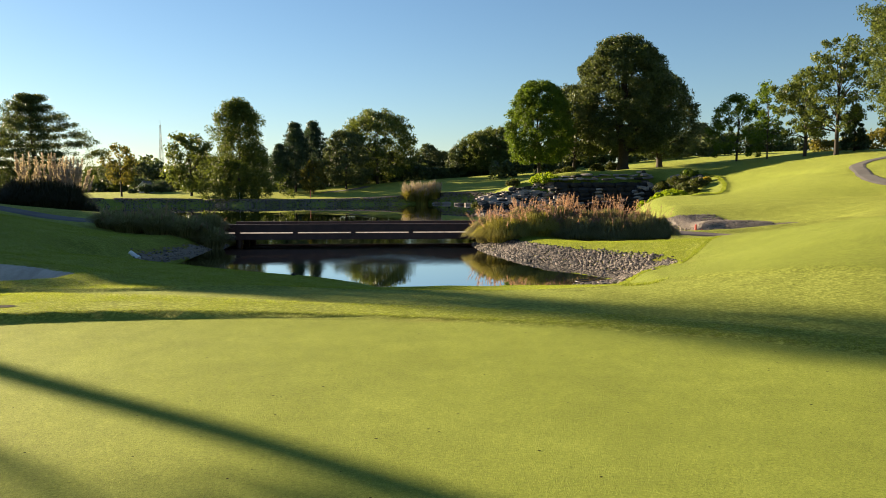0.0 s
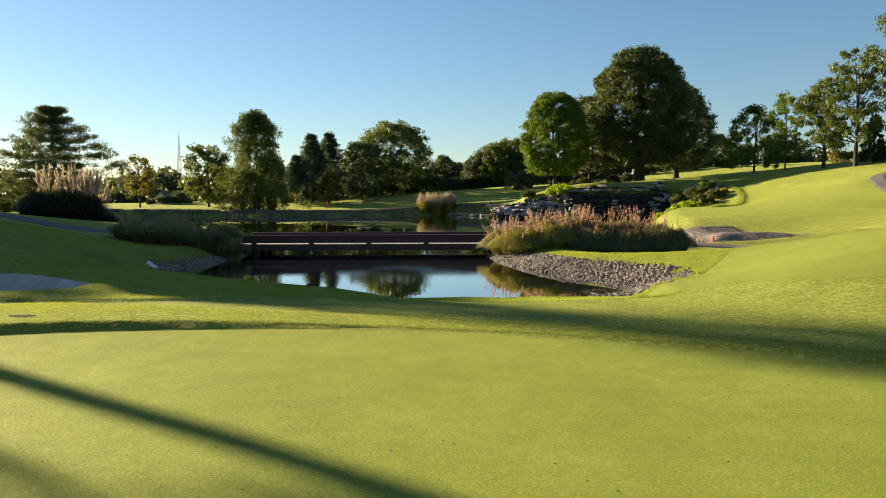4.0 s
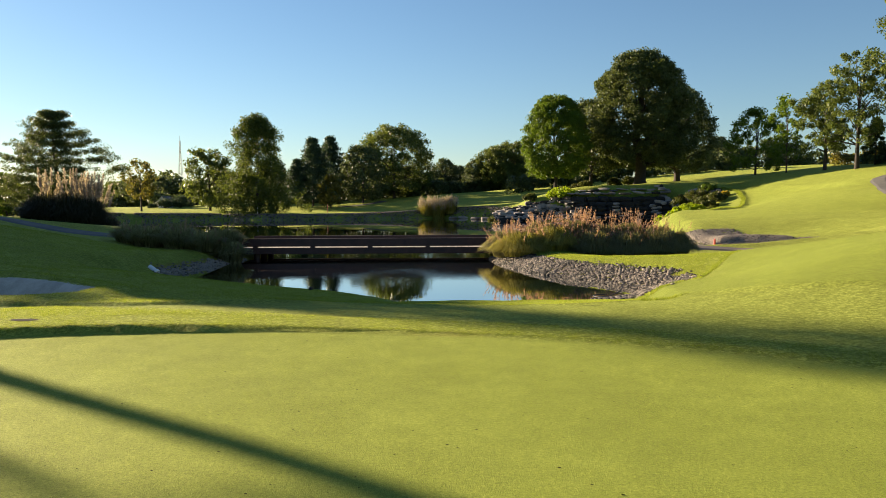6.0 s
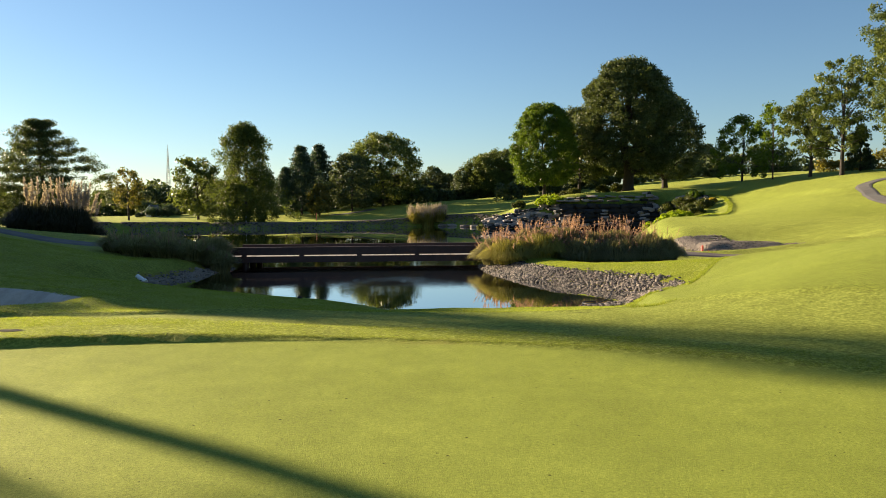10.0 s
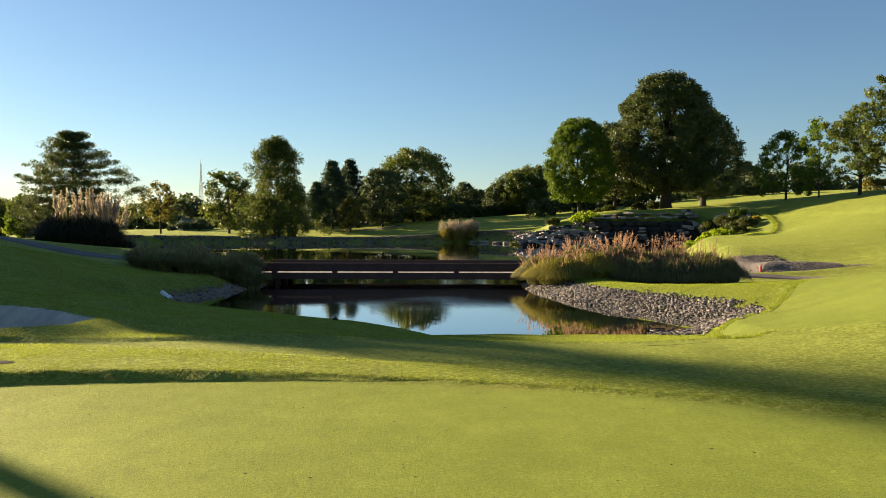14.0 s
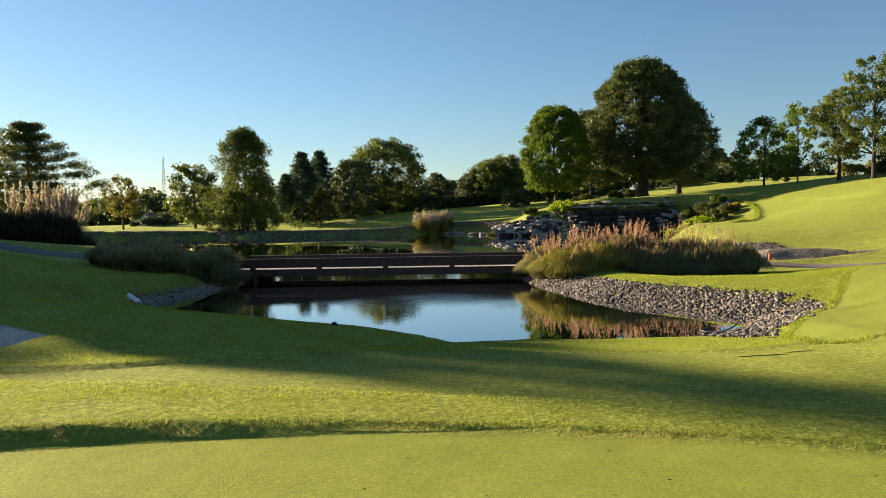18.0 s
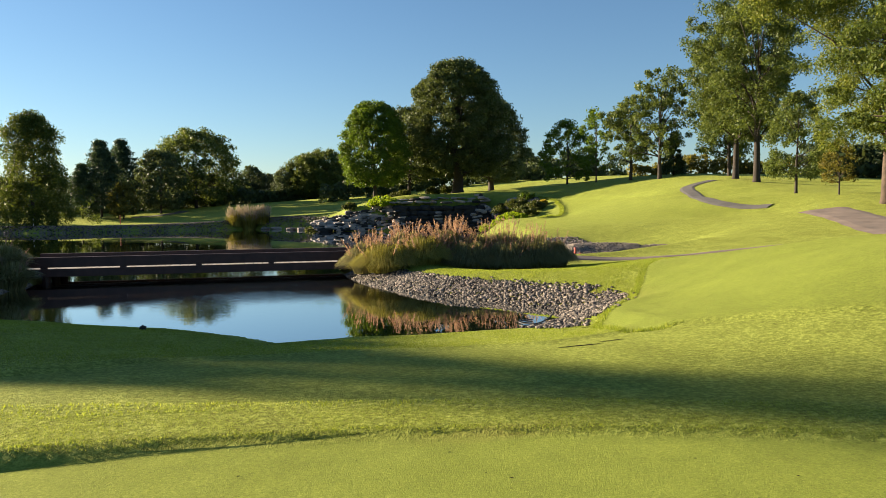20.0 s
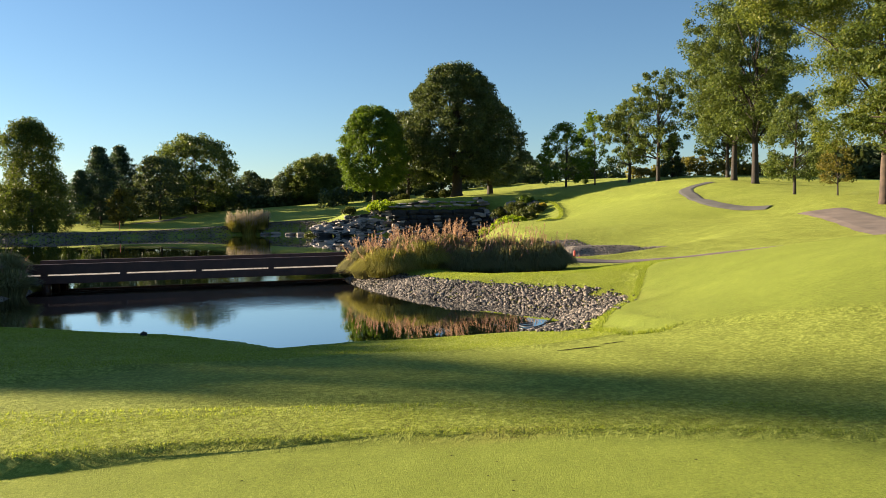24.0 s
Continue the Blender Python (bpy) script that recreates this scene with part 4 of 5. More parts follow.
tree(put(-23.6, 135, -0.1), fir, "dark pointed fir before the wood", 2.0, 1.05, "firs")
tree(put(-26.5, 120, -0.1), fir, "dark pointed fir before the wood", 4.0, 0.7, "firs")
tree(put(-20.3, 116, -0.1), grow("egg", 5.3, 4.6, LEAF_AUTUMN, seed=25, bare=0.12, trunk=0.2, clusters=60, per=50, size=0.25, puff=0.6), "small yellowing tree before the wood")


def belt(points, kinds, label, group, seed, low=0.75, high=1.1):
    rnd = random.Random(seed)
    for x, y in points:
        tree(put(x + rnd.uniform(-1.5, 1.5), y + rnd.uniform(-3, 3), -0.2), rnd.choice(kinds), label, rnd.uniform(0, 6.28), rnd.uniform(low, high), group)


belt([(-8 + i * 3.6, 143 + (i % 3) * 5) for i in range(12)] + [(9.5, 141), (-34, 138), (-29, 142), (-40, 150), (-47, 150)], [darkly], "dark tree of the distant wood", "distant wood", 31, 0.6, 0.82)
belt([(8.5, 142), (11.5, 143)], [maple], "pale rounded tree of the distant wood", "distant wood", 32, 0.62, 0.7)
belt([(44.5, 128)], [darkly], "dark tree beyond the crest", "trees beyond the crest", 33, 0.56, 0.6)
belt([(-62 - i * 7, 150 + 8 * (i % 2)) for i in range(8)], [darkly, maple], "tree of the hazy distance", "trees in the distance", 34, 0.4, 0.55)


# unseen trees placed off to the sunny side so that long shadows cross the turf
def sunward(off, along):
    """A place: off metres across the sun's way, along metres towards the sun."""
    sx, sy = math.sin(SUN_AZ), math.cos(SUN_AZ)
    return (sx * along + sy * off, sy * along - sx * off)


shade_round = grow("egg", 15.5, 4.6, LEAF_OAK, seed=40, bare=0.04, trunk=0.6, clusters=230, per=60, size=0.32, puff=1.2)
shade_tall = grow("egg", 19.5, 3.7, LEAF_OAK, seed=41, bare=0.05, trunk=0.5, clusters=150, per=22, size=0.26, puff=0.8)
shade_small = grow("egg", 5.3, 2.6, LEAF_OAK, seed=44, bare=0.04, trunk=0.25, clusters=80, per=50, size=0.22, puff=0.6)
shade_pine = grow("spreading", 15.0, 6.0, NEEDLE, seed=42, bare=0.58, trunk=0.50, clusters=110, per=50, size=0.25, puff=0.8, flat=0.5)
shade_thin = grow("egg", 15.5, 3.2, NEEDLE, seed=43, bare=0.72, trunk=0.22, clusters=46, per=28, size=0.2, puff=0.6)
shade_slim = grow("egg", 11.5, 1.7, NEEDLE, seed=45, bare=0.47, trunk=0.16, clusters=60, per=40, size=0.16, puff=0.5)
for off, along, top in ((11.5, 76, 16.6), (13.3, 77, 16.9), (15.1, 78, 16.9), (17.0, 88, 18.4)):
    spot = put(*sunward(off, along), -0.1)
    sc = (top - spot[2]) / 15.5
    tree(spot, shade_round, "unseen broad leafy tree added to shade the left slope", along, sc, "trees towards the sun")
tree(put(*sunward(8.55, 64), -0.1), shade_tall, "unseen tall narrow leafy tree added to cast a shadow band", 1.0, 1.0, "trees towards the sun")
tree(put(*sunward(2.84, 25.0), -0.1), shade_pine, "pine with a long bare trunk beside the green", 0.4, 1.0, "trees towards the sun")
tree(put(*sunward(1.95, 25.5), -0.1), shade_slim, "unseen slim pine added to cast crown shade on the green", 0.9, 1.0, "trees towards the sun")
tree(put(*sunward(6.3, 45), -0.1), shade_small, "unseen small dense leafy tree added to shade the bunker", 0.4, 1.0, "trees towards the sun")
tree(put(*sunward(1.6, 52), -0.1), shade_thin, "unseen thin pine added to cast a faint second shadow", 0.4, 1.0, "trees towards the sun")


# far woods and hedges
def wood_strip(name, line, low, high, per_metre, deep, leaf, label, seed, size=0.5, puff=1.3, leaves=26):
    rng = np.random.default_rng(seed)
    centres = []
    for (ax, ay), (bx, by) in zip(line, line[1:]):
        for k in rng.random(int(math.hypot(bx - ax, by - ay) * per_metre)):
            x, y = ax + (bx - ax) * k, ay + (by - ay) * k + rng.uniform(-deep, deep)
            top = low + (high - low) * (0.5 + 0.5 * math.sin(x * 0.37 + seed) * math.cos(x * 0.13 + y * 0.05)) 
            centres.append((x, y, height(x, y) + top * rng.random() ** 0.7))
    me = leaf_cloud(name, np.array(centres), puff, leaves, size, leaf, rng, 0.8)
    return tagged(new(name, me), label, "trees", kind="stuff")


wood_strip("far_wood", [(-75, 165), (-50, 158), (-20, 152), (0, 156), (24, 152), (46, 146), (75, 150)], 4.5, 8.0, 9, 4, LEAF_DARK, "dark belt of distant woodland closing the view", 51)
wood_strip("far_wood", [(-210, 205), (-150, 190), (-100, 178), (-72, 168)], 3.5, 6.5, 6, 6, LEAF_OAK, "line of distant woodland under the bright sky", 52, 0.7, 1.6)
wood_strip("far_wood", [(-700, 500), (-420, 640), (-200, 700), (0, 720), (300, 700)], 9, 16, 1.3, 30, LEAF_DARK, "low wooded hills on the horizon", 53, 2.2, 5.0, 30)
wood_strip("hedge", [(-56, 132), (-34, 131), (-12, 139), (6, 141), (24, 140)], 1.6, 3.6, 12, 1.5, LEAF_DARK, "dark undergrowth along the edge of the wood", 61, 0.35, 0.8)
wood_strip("hedge", [(-75, 78), (-64, 76), (-55, 75), (-46, 74), (-41, 71)], 2.2, 4.0, 14, 1.0, LEAF_OLIVE, "yellow-green hedge of tall shrubs beyond the mound", 54, 0.28, 0.7)
# three unseen flat-topped hedges towards the sun, added only to cast shade
wood_strip("hedge", [sunward(4.6, 52), sunward(7.6, 53)], 7.8, 8.0, 75, 0.8, LEAF_DARK, "unseen tall hedge added to shade the left rough and bunker", 58, 0.35, 0.9)
wood_strip("hedge", [sunward(7.7, 53.5), sunward(9.6, 54.5)], 9.1, 9.4, 75, 0.8, LEAF_DARK, "unseen tall hedge added to shade the left rough and bunker", 59, 0.35, 0.9)
wood_strip("hedge", [sunward(9.4, 54.5), sunward(12.6, 56.5)], 10.3, 10.8, 75, 0.8, LEAF_DARK, "unseen tall hedge added to shade the left rough and bunker", 60, 0.35, 0.9)
wood_strip("hedge", [(50, 100), (62, 96), (74, 90), (84, 82)], 1.6, 3.2, 10, 1.5, LEAF_AUTUMN, "pale yellowing shrubs beyond the oaks", 55, 0.3, 0.7)
wood_strip("hedge", [(62, 80), (70, 70), (76, 58), (80, 44)], 3.5, 6.5, 12, 2.0, LEAF_DARK, "dark tall shrubs behind the oaks", 56, 0.4, 1.0)
wood_strip("hedge", [(8, 124), (20, 126), (34, 124), (44, 118)], 1.8, 3.4, 9, 1.5, LEAF_DARK, "dark shrubs on the crest behind the shade trees", 57, 0.35, 0.8)
# trees round the rest of the course, behind and beside
for i in range(16):
    a = radians(75 + i * 15)
    tree(put(95 * math.sin(a) + 5, 95 * math.cos(a), -0.2), (maple, darkly)[i % 2], "leafy tree round the rest of the course", i * 1.3, 1.0, "trees round the course")


# shrubs
def shrub(place, wide, tall, leaf, label, seed, n=26, per=60, size=0.09, group=""):
    rng = np.random.default_rng(seed)
    a, r = rng.uniform(0, 6.283, n), np.sqrt(rng.random(n)) * wide * 0.42
    z = tall * np.sqrt(np.clip(1 - (r / (wide * 0.5)) ** 2, 0.05, 1)) * rng.uniform(0.35, 0.85, n)
    s = thing("shrub", place, label, "shrub", group)
    stems = [tube([(0, 0, -0.1), (x * 0.5, y * 0.5, h * 0.6), (x, y, h)], [0.03, 0.02, 0.006], 5) for x, y, h in list(zip(r * np.cos(a), r * np.sin(a), z))[:9]]
    under("stems", mesh_of("stems", *joined(stems), BARK, True), s)
    under("leaves", leaf_cloud("leaves", np.stack([r * np.cos(a), r * np.sin(a), z], -1), tall * 0.28, per, size, leaf, rng), s)
    return s


LEAF_CHART = foliage("chartreuse_leaves", (0.12, 0.19, 0.010), (0.32, 0.42, 0.020), 0.4, 0.5, (0.42, 0.48, 0.04), 0.2)
LEAF_GOLD = foliage("yellow_flowers", (0.16, 0.13, 0.015), (0.50, 0.40, 0.06), 0.4, 0.5)
LEAF_SHRUB = foliage("shrub_leaves", (0.030, 0.045, 0.012), (0.10, 0.12, 0.03), 0.3, 0.5, (0.2, 0.15, 0.06), 0.2)
for i, (x, y, w, h) in enumerate([(21.0, 100.5, 1.9, 1.3), (23.4, 102.5, 2.0, 1.3), (16.6, 98.2, 2.3, 1.5), (15.4, 98.6, 1.8, 1.2)]):
    shrub(put(x, y), w, h, LEAF_SHRUB, "clipped rounded shrub under the shade trees", 200 + i, 40, 70, 0.12, "rounded shrubs")
for i, (x, y, w, h) in enumerate([(-49.3, 122.5, 2.6, 2.0), (-51.6, 123.0, 1.6, 0.9), (-47.2, 123.5, 3.0, 2.6)]):
    shrub(put(x, y), w, h, NEEDLE, "rounded blue-green shrub before the small shed", 206 + i, 40, 60, 0.12, "shrubs by the shed")
shrub(put(11.9, 86.2), 3.6, 1.5, LEAF_CHART, "bright chartreuse shrub above the waterfall", 210, 50, 80, 0.14)
for i, (x, y, w, h, leaf, lab) in enumerate([
        (19.6, 70.5, 2.8, 0.9, LEAF_CHART, "low chartreuse ground cover below the rocks"), (21.2, 71.5, 3.0, 1.0, LEAF_CHART, "low chartreuse ground cover below the rocks"),
        (22.8, 72.8, 2.9, 1.1, LEAF_CHART, "low chartreuse ground cover below the rocks"), (24.4, 74.0, 2.8, 1.2, LEAF_SHRUB, "mixed green planting among the rocks"),
        (26.0, 75.6, 2.5, 1.2, LEAF_SHRUB, "mixed green planting among the rocks"), (27.2, 76.4, 1.1, 0.6, LEAF_GOLD, "clump of yellow flowers among the rocks"),
        (25.2, 78.5, 2.8, 1.4, LEAF_SHRUB, "mixed green planting among the rocks"), (24.6, 81.0, 3.0, 1.5, LEAF_SHRUB, "mixed green planting among the rocks"),
        (26.6, 79.6, 2.0, 1.1, LEAF_LIME, "mixed green planting among the rocks"), (23.8, 77.0, 3.0, 1.2, LEAF_SHRUB, "mixed green planting among the rocks"),
        (4.0, 91.5, 3.0, 1.3, LEAF_SHRUB, "dark low shrub beside the stone ledges"), (6.4, 90.5, 2.6, 1.1, LEAF_SHRUB, "dark low shrub beside the stone ledges"),
        (8.6, 88.6, 2.2, 1.0, LEAF_SHRUB, "dark low shrub beside the stone ledges")]):
    shrub(put(x, y), w, h, leaf, lab, 220 + i, 34, 60, 0.12, "planting round the waterfall")


# ---- the waterfall of stacked ledge stone ----
def slab_mesh(seed, material):
    """A broken block of ledge stone with knocked-off corners."""
    rnd = random.Random(seed)
    bm = bmesh.new()
    bmesh.ops.create_cube(bm, size=1.0)
    bmesh.ops.subdivide_edges(bm, edges=bm.edges[:], cuts=1, use_grid_fill=True)
    for v in bm.verts:
        corner = sum(abs(c) > 0.4 for c in v.co)
        v.co *= (1.08, 1.0, 0.88, 0.76)[corner] * rnd.uniform(0.84, 1.12)
        v.co.z *= 0.5
        v.co.y *= 0.8
    me = bpy.data.meshes.new("ledge_rock")
    bm.to_mesh(me)
    bm.free()
    me.materials.append(material)
    return me


def waterfall():
    w = thing("rock_waterfall", (0, 0, 0), "wide garden waterfall of stacked ledge rocks, wet recesses coloured dark as in shade", "waterfall", kind="structure")
    rnd = random.Random(77)
    pale, wet = [slab_mesh(300 + i, LEDGE) for i in range(8)], [slab_mesh(310 + i, SHADESTONE) for i in range(5)]

    def rock(x, y, z, sx, sy, sz, shapes, name="ledge_rock", tilt=0.12):
        o = under(name, rnd.choice(shapes), w)
        o.location = (x, y, max(z, height(x, y) - 0.1) if shapes is pale else z)
        o.rotation_euler = (rnd.uniform(-tilt, tilt), rnd.uniform(-tilt, tilt), rnd.uniform(-0.5, 0.5))
        o.scale = (sx, sy, sz * 2)

    # wet face set back under the lip, its shade held in near-black stone
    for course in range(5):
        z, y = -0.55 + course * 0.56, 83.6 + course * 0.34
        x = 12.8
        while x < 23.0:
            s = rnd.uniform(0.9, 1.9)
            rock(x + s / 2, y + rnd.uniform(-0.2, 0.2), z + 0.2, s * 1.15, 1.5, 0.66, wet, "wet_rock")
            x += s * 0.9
    # overhanging lip of flat pale capstones, two loose courses
    for z, y in ((2.62, 85.3), (2.85, 86.3)):
        x = 12.4
        while x < 23.8:
            s = rnd.uniform(0.5, 1.6)
            rock(x + s / 2, y + rnd.uniform(-0.35, 0.35), z + rnd.uniform(-0.10, 0.10), s, rnd.uniform(0.9, 1.4), rnd.uniform(0.14, 0.34), pale if rnd.random() < 0.8 else wet)
            x += s * rnd.uniform(0.85, 1.25)
    # buttresses that part the face into bays, and stepped stones at its foot
    for cx, n in ((12.9, 12), (17.7, 6), (22.4, 14)):
        for k in range(n):
            u = k / n
            rock(cx + rnd.uniform(-0.7, 0.7), 83.2 + u * 0.9, WATER + 0.2 + u * 2.1, rnd.uniform(0.5, 1.3), rnd.uniform(0.7, 1.1), rnd.uniform(0.18, 0.42), pale if rnd.random() < 0.75 else wet)
    for k in range(44):
        row = rnd.random()
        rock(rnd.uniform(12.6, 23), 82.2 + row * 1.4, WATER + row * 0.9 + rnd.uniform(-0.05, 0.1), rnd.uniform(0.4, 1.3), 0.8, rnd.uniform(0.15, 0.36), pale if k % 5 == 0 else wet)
    # broken shoulder of stepped ledges running down to the water
    for k in range(190):
        u = rnd.random()
        x = 4.5 + 8.5 * u
        row = rnd.random()
        top = 0.5 + 2.2 * u
        rock(x, 85.6 - 1.6 * u + row * 2.5, WATER + 0.12 + (top + 0.5) * row * 0.95, rnd.uniform(0.35, 1.7), rnd.uniform(0.6, 1.1), rnd.uniform(0.18, 0.5), pale if k % 4 else wet)
    # rounded boulders among the planting on the sunny shoulder
    for k in range(120):
        u = rnd.random()
        x = 22.8 + 4.6 * u
        row = rnd.random()
        yy = 83.5 - 7.5 * u + row * 3.2
        rock(x, yy, height(x, yy) + 0.12 + row * 0.5 * (1 - u), rnd.uniform(0.3, 1.0), rnd.uniform(0.5, 0.9), rnd.uniform(0.2, 0.5), pale if k % 5 else wet, tilt=0.3)
    # low coping along the water
    x = -1.5
    while x < 9.0:
        s = rnd.uniform(0.7, 1.7)
        rock(x + s / 2, 97.5 - 1.2 * max(0, x) + rnd.uniform(-0.2, 0.2) if x > 0 else 101.5, WATER + 0.12, s, 0.9, rnd.uniform(0.2, 0.36), pale)
        x += s * rnd.uniform(0.9, 1.2)


waterfall()


# ---- small things ----
def drain_pipe():
    p = thing("drain_pipe", (-9.05, 21.5, height(-9.05, 21.5) + 0.05), "short white plastic drain pipe end sticking out of the bank", "pipe")
    way = Vector((0.80, -0.25, -0.50))
    vs, fs = [], []
    for i, (k, r) in enumerate(((-0.20, 0.075), (0.06, 0.075), (0.08, 0.09), (0.15, 0.09), (0.15, 0.07), (-0.15, 0.065))):
        ring = tube([way * k, way * (k + 0.01)], [r, r], 16)[0][:16]
        vs += ring
        if i:
            b = (i - 1) * 16
            fs += [(b + j, b + (j + 1) % 16, b + 16 + (j + 1) % 16, b + 16 + j) for j in range(16)]
    fs.append(tuple(range(80, 96)))
    under("pipe", mesh_of("pipe", vs, fs, PLASTIC, True), p)
    rnd = random.Random(9)
    for i in range(9):
        x, y = -8.85 + rnd.uniform(-0.15, 0.45), 22.0 + rnd.uniform(-0.25, 0.25)
        o = under("stone", STONES[i % 8], p)
        o.location, o.scale, o.rotation_euler = Vector((x, y, height(x, y) + 0.03)) - p.location, (0.2, 0.2, 0.2), (0, 0, i)


drain_pipe()


def hose():
    cv = [(3.35 + 0.33 * math.cos(a), 16.72 + 0.27 * math.sin(a), WATER + 0.02 + 0.10 * max(0, (a - 4.2)) ** 1.5) for a in np.linspace(1.5, 6.0, 22)]
    vs, fs = tube(cv, [0.013] * len(cv), 8)
    h = thing("hose", (0, 0, 0), "loop of dark hose lying half in the pond", "hose")
    under("tube", mesh_of("tube", vs, fs, RUBBER, True), h)


hose()


def stake(x, y, tall, material, label):
    s = thing("marker_stake", put(x, y, 0), label, "stake", "marker stakes")
    vs, fs = tube([(0, 0, -0.25), (0, 0, tall * 0.9), (0, 0, tall)], [0.045, 0.045, 0.02], 8)
    under("post", mesh_of("post", vs, fs, material), s)


stake(11.1, 32.3, 0.5, REDPAINT, "short red hazard stake at the water's edge")
stake(11.5, 32.7, 0.42, REDPAINT, "short red hazard stake at the water's edge")
stake(-28.2, 102.3, 1.0, PLASTIC, "white marker post under the bald cypress")
stake(-19.4, 108.0, 1.2, REDPAINT, "red marker stake on the far fairway")
stake(-0.4, 103.3, 1.6, PALEBARK, "pale timber post at the far water's edge")


def shore_rock():
    x, y = -3.62, 17.65
    r = thing("rock", (x, y, height(x, y) + 0.03), "small dark rock on the grassy pond edge", "rock")
    o = under("stone", stone_mesh("stone", 55, SHADESTONE, 0.8), r)
    o.scale = (0.14, 0.12, 0.14)


shore_rock()


def lattice_tower():
    t = thing("radio_tower", (-342.0, 900.0, height(-342, 900)), "tall slender steel lattice mast on the horizon", "radio mast")
    H, b0, b1 = 80.0 - height(-342, 900), 3.2, 0.7
    corner = [(1, 1), (-1, 1), (-1, -1), (1, -1)]
    n = 12
    for sx, sy in corner:
        vs, fs = tube([(sx * b0, sy * b0, 0), (sx * b1, sy * b1, H * 0.82), (sx * b1 * 0.7, sy * b1 * 0.7, H)], [0.28, 0.22, 0.18], 6)
        under("leg", mesh_of("leg", vs, fs, STEEL), t)
    for i in range(n):
        k0, k1 = i / n, (i + 1) / n
        w0, w1 = b0 + (b1 - b0) * k0, b0 + (b1 - b0) * k1
        pieces = []
        for (ax, ay), (bx, by) in zip(corner, corner[1:] + corner[:1]):
            pieces.append(tube([(ax * w0, ay * w0, H * 0.84 * k0), (bx * w1, by * w1, H * 0.84 * k1)], [0.10, 0.10], 4))
            pieces.append(tube([(bx * w0, by * w0, H * 0.84 * k0), (ax * w1, ay * w1, H * 0.84 * k1)], [0.10, 0.10], 4))
        under("bracing", mesh_of("bracing", *joined(pieces), STEEL), t)
    vs, fs = tube([(0, 0, H), (0, 0, H + 6)], [0.25, 0.12], 6)
    under("antenna", mesh_of("antenna", vs, fs, STEEL), t)


lattice_tower()


def gable_house():
    g = height(-50.6, 126)
    h = thing("shed", (-50.6, 126.0, g - 0.1), "small white gabled shed among distant trees", "shed")
    w, d, e, r = 0.85, 1.3, 1.0, 1.85
    vs = [(-w, -d, 0), (w, -d, 0), (w, -d, e), (0, -d, r), (-w, -d, e), (-w, d, 0), (w, d, 0), (w, d, e), (0, d, r), (-w, d, e)]
    wall = under("wall", mesh_of("wall", vs, [(0, 1, 2, 3, 4), (9, 8, 7, 6, 5), (1, 6, 7, 2), (0, 4, 9, 5)], WHITEWALL), h)
    for s in (-1, 1):
        part("roof", box_bm((0.12, 2 * d + 0.4, math.hypot(w, r - e) + 0.3), (s * (w / 2 + 0.1), 0, (e + r) / 2 + 0.08), 0.03, Matrix.Rotation(-s * math.atan2(w, r - e), 4, "Y")), WHITEWALL if s < 0 else ROOF, h)
    part("window", box_bm((0.4, 0.08, 0.4), (-0.4, -d - 0.03, 0.75), 0.02), RUBBER, wall, "dark window")
    part("door", box_bm((0.5, 0.08, 0.95), (0.35, -d - 0.03, 0.48), 0.02), RUBBER, wall, "dark door")


gable_house()


# ---- grass blades on the collar and rough ----
def blade_field(name, count, box, keep, tall, wide, label, seed):
    rng = np.random.default_rng(seed)
    x, y = rng.uniform(box[0], box[1], count), rng.uniform(box[2], box[3], count)
    ok = keep(x, y)
    x, y = x[ok], y[ok]
    n = len(x)
    z = land(x, y)
    ok = z > WATER + 0.03
    x, y, z, n = x[ok], y[ok], z[ok], int(ok.sum())
    patch = 0.75 + 0.35 * ripple(x, y, 0.8, 11) + 0.2 * ripple(x, y, 0.31, 12)
    h = tall * rng.uniform(0.45, 1.15, n) * np.clip(patch, 0.35, 1.3)
    a = rng.uniform(0, 6.283, n)
    lean = h * rng.uniform(0.2, 1.2, n)
    b = a + rng.uniform(0.9, 2.2, n)
    w = wide * rng.uniform(0.6, 1.3, n)
    dx, dy = np.cos(b) * w / 2, np.sin(b) * w / 2
    tip = np.stack([x + np.cos(a) * lean, y + np.sin(a) * lean, z + h], -1)
    v = np.stack([np.stack([x - dx, y - dy, z - 0.004], -1), np.stack([x + dx, y + dy, z - 0.004], -1), tip], 1)
    return tagged(new(name, fast_mesh(name, v.reshape(-1, 3), 3, BLADE)), label, "grass", kind="stuff")


def on_collar(x, y):
    e = green_edge(x, y)
    return (np.hypot((x + 5.3) / 2.2, y - 8.75) > 0.09) & (e > 0.02) & (e < 1.5 - 0.75 * smoother(-5.5, -2.5, x) + 0.15 * ripple(x, y, 1.5, 9)) & (y > 3)


def on_rough(x, y):
    b, f, a = shore(BUNKER, x, y), shore(FAIRWAY, x, y), shore(APRON, x, y)
    return (np.hypot((x + 5.3) / 2.2, y - 8.75) > 0.09) & (green_edge(x, y) > 0.7) & (b > 0.04) & (f > 0.05) & (a > 0.05)


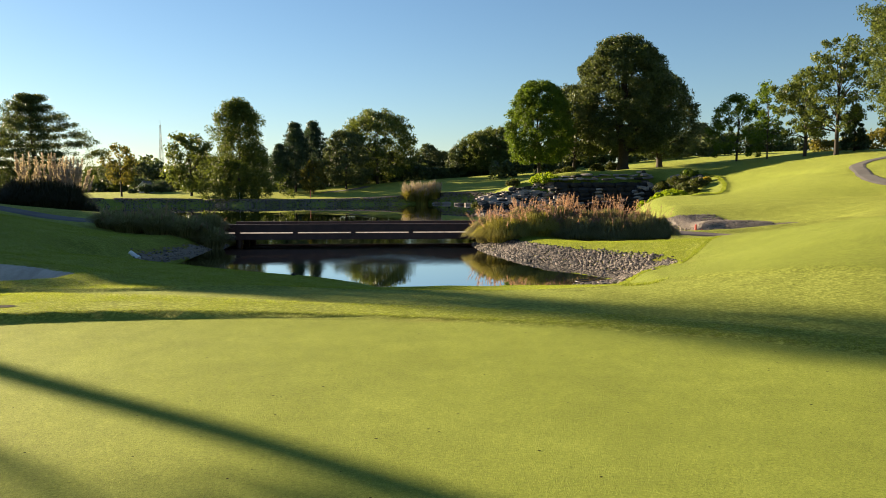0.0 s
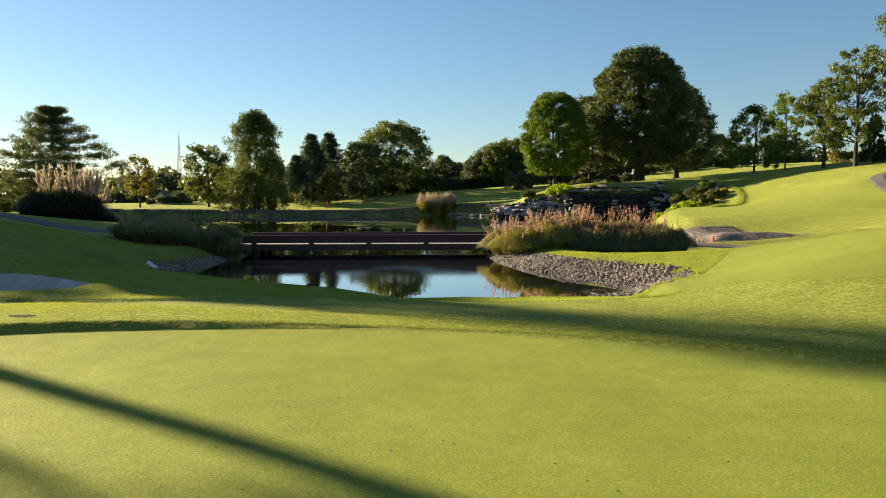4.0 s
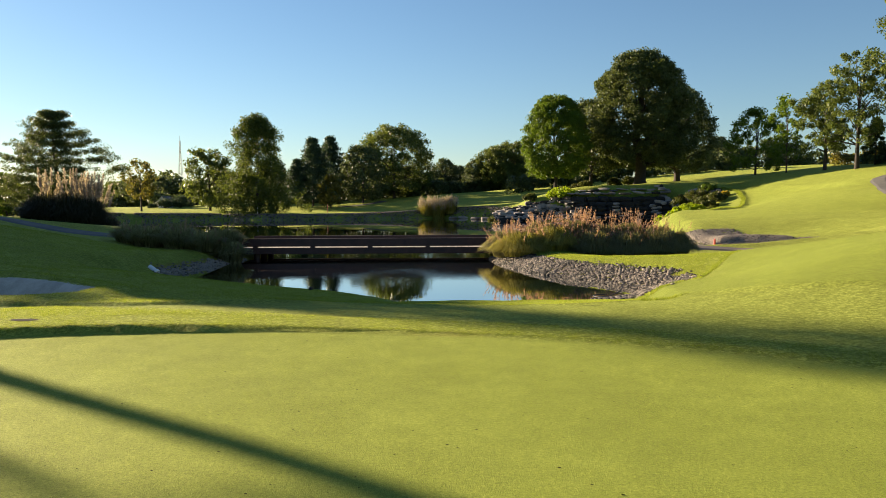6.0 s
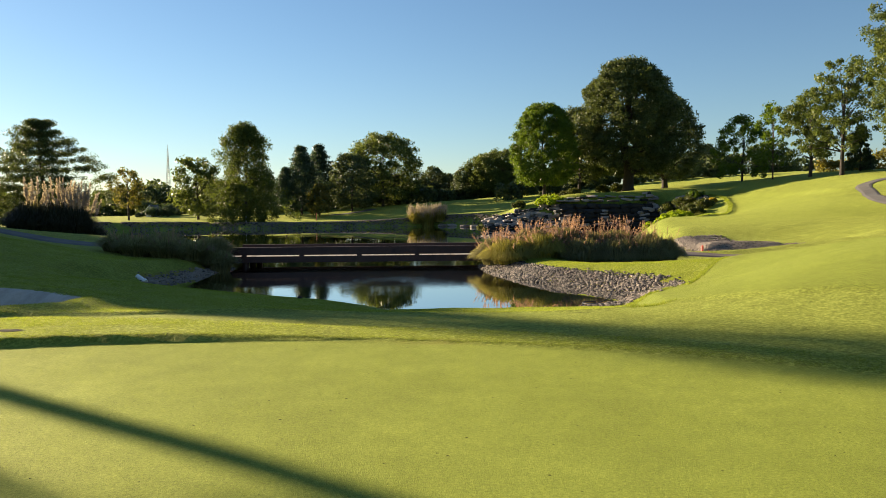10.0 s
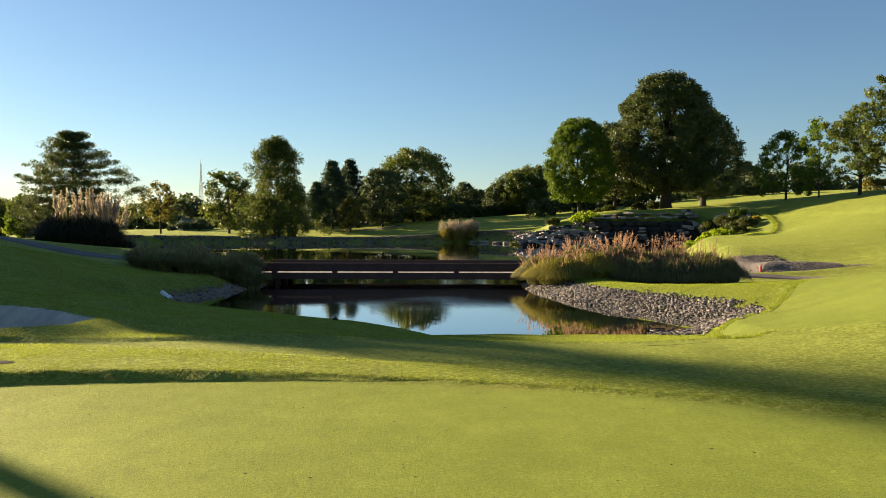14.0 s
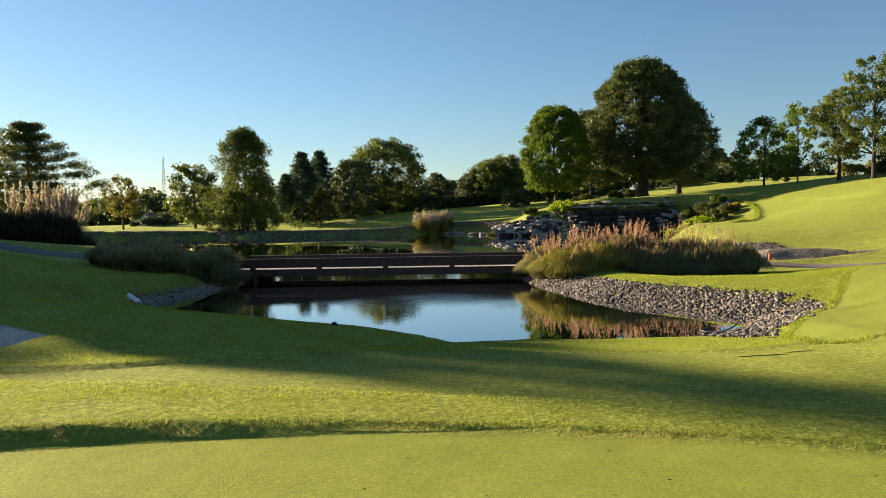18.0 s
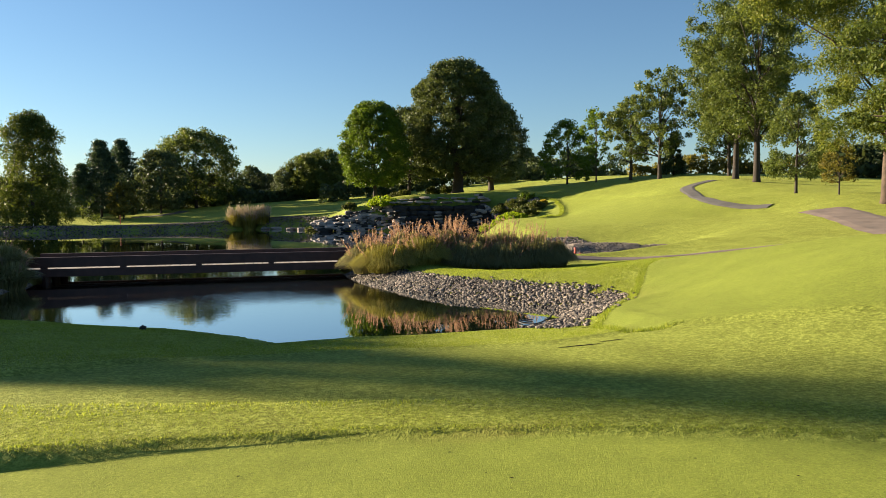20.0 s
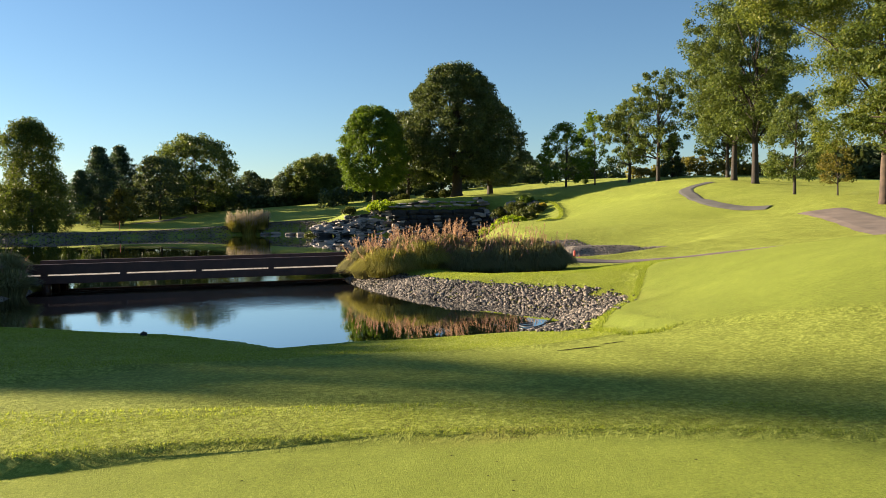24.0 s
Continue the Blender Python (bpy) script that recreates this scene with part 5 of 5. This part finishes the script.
blade_field("collar_grass", 1100000, (-8.5, 6.8, 3, 12), on_collar, 0.011, 0.0058, "dense short grass blades of the collar round the green", 61)
blade_field("green_grass", 420000, (-7.5, 6.2, 1.8, 8.8), lambda x, y: green_edge(x, y) < -0.01, 0.0065, 0.0026, "finely mown grass of the putting green", 60)
blade_field("rough_grass", 850000, (-17, 8.5, 8.5, 26), on_rough, 0.024, 0.0095, "longer tufted grass of the rough round bunker and pond", 62)
blade_field("shore_grass", 130000, (1.5, 10, 15.5, 27), lambda x, y: (np.minimum(shore(POND_SHORE, x, y), 99) > 0.9) & (shore(FAIRWAY, x, y) > 0.0), 0.04, 0.011, "grass of the strip above the stone bank", 63)


blade_field("edge_grass", 700000, (3, 26, 12.6, 23), lambda x, y: (shore(FAIRWAY, x, y) > 0.0) & (shore(FAIRWAY, x, y) < 0.16) & (y > 12.8), 0.075, 0.014, "uncut grass along the edge of the near fairway", 64)
blade_field("edge_grass", 400000, (14, 34, 38, 80), lambda x, y: (shore(FAR_FAIRWAY, x, y) > 0.0) & (shore(FAR_FAIRWAY, x, y) < 0.4) & (y > 58) & (x < 29.3), 0.16, 0.04, "uncut grass along the edge of the far fairway", 65)


# ---- divots and pitch marks ----
def divot(x, y, w, d, label, seed):
    rnd = random.Random(seed)
    v = thing("divot", (x, y, height(x, y)), label, "divot")
    n = 14
    rim = [(w * math.cos(6.283 * i / n) * rnd.uniform(0.75, 1.15), d * math.sin(6.283 * i / n) * rnd.uniform(0.75, 1.15)) for i in range(n)]
    vs = [(px, py, height(x + px, y + py) - height(x, y) + 0.004) for px, py in rim]
    vs += [(px * 0.6, py * 0.6, height(x + px * 0.6, y + py * 0.6) - height(x, y) + 0.005) for px, py in rim]
    fs = [(i, (i + 1) % n, n + (i + 1) % n, n + i) for i in range(n)] + [tuple(range(n, 2 * n))]
    under("bare_soil", mesh_of("bare_soil", vs, fs, SOIL), v)


divot(-5.3, 8.75, 0.18, 0.085, "dark divot hole in the sunlit rough", 1)
divot(2.15, 12.2, 0.30, 0.05, "long scrape of bare soil in the apron", 2)
divot(2.7, 12.4, 0.18, 0.035, "small scrape of bare soil in the apron", 3)
divot(3.6, 15.0, 0.18, 0.07, "small scrape of bare soil above the stones", 4)


def pitch_marks():
    rng = np.random.default_rng(7)
    vs, fs = [], []
    for _ in range(230):
        x, y = rng.uniform(-6, 5), rng.uniform(2.2, 8.4)
        if green_edge(np.array(x), np.array(y)) > -0.3:
            continue
        s, z, b = rng.uniform(0.003, 0.009), height(x, y), len(vs)
        for i in range(7):
            a = i * 0.8976
            vs.append((x + 1.5 * s * math.cos(a) * rng.uniform(0.7, 1.2), y + s * math.sin(a) * rng.uniform(0.7, 1.2), z + 0.003))
        fs.append(tuple(range(b, b + 7)))
    tagged(new("pitch_marks", mesh_of("pitch_marks", vs, fs, SOIL)), "small dark pitch marks dotted over the putting green", "pitch marks", kind="stuff")


pitch_marks()
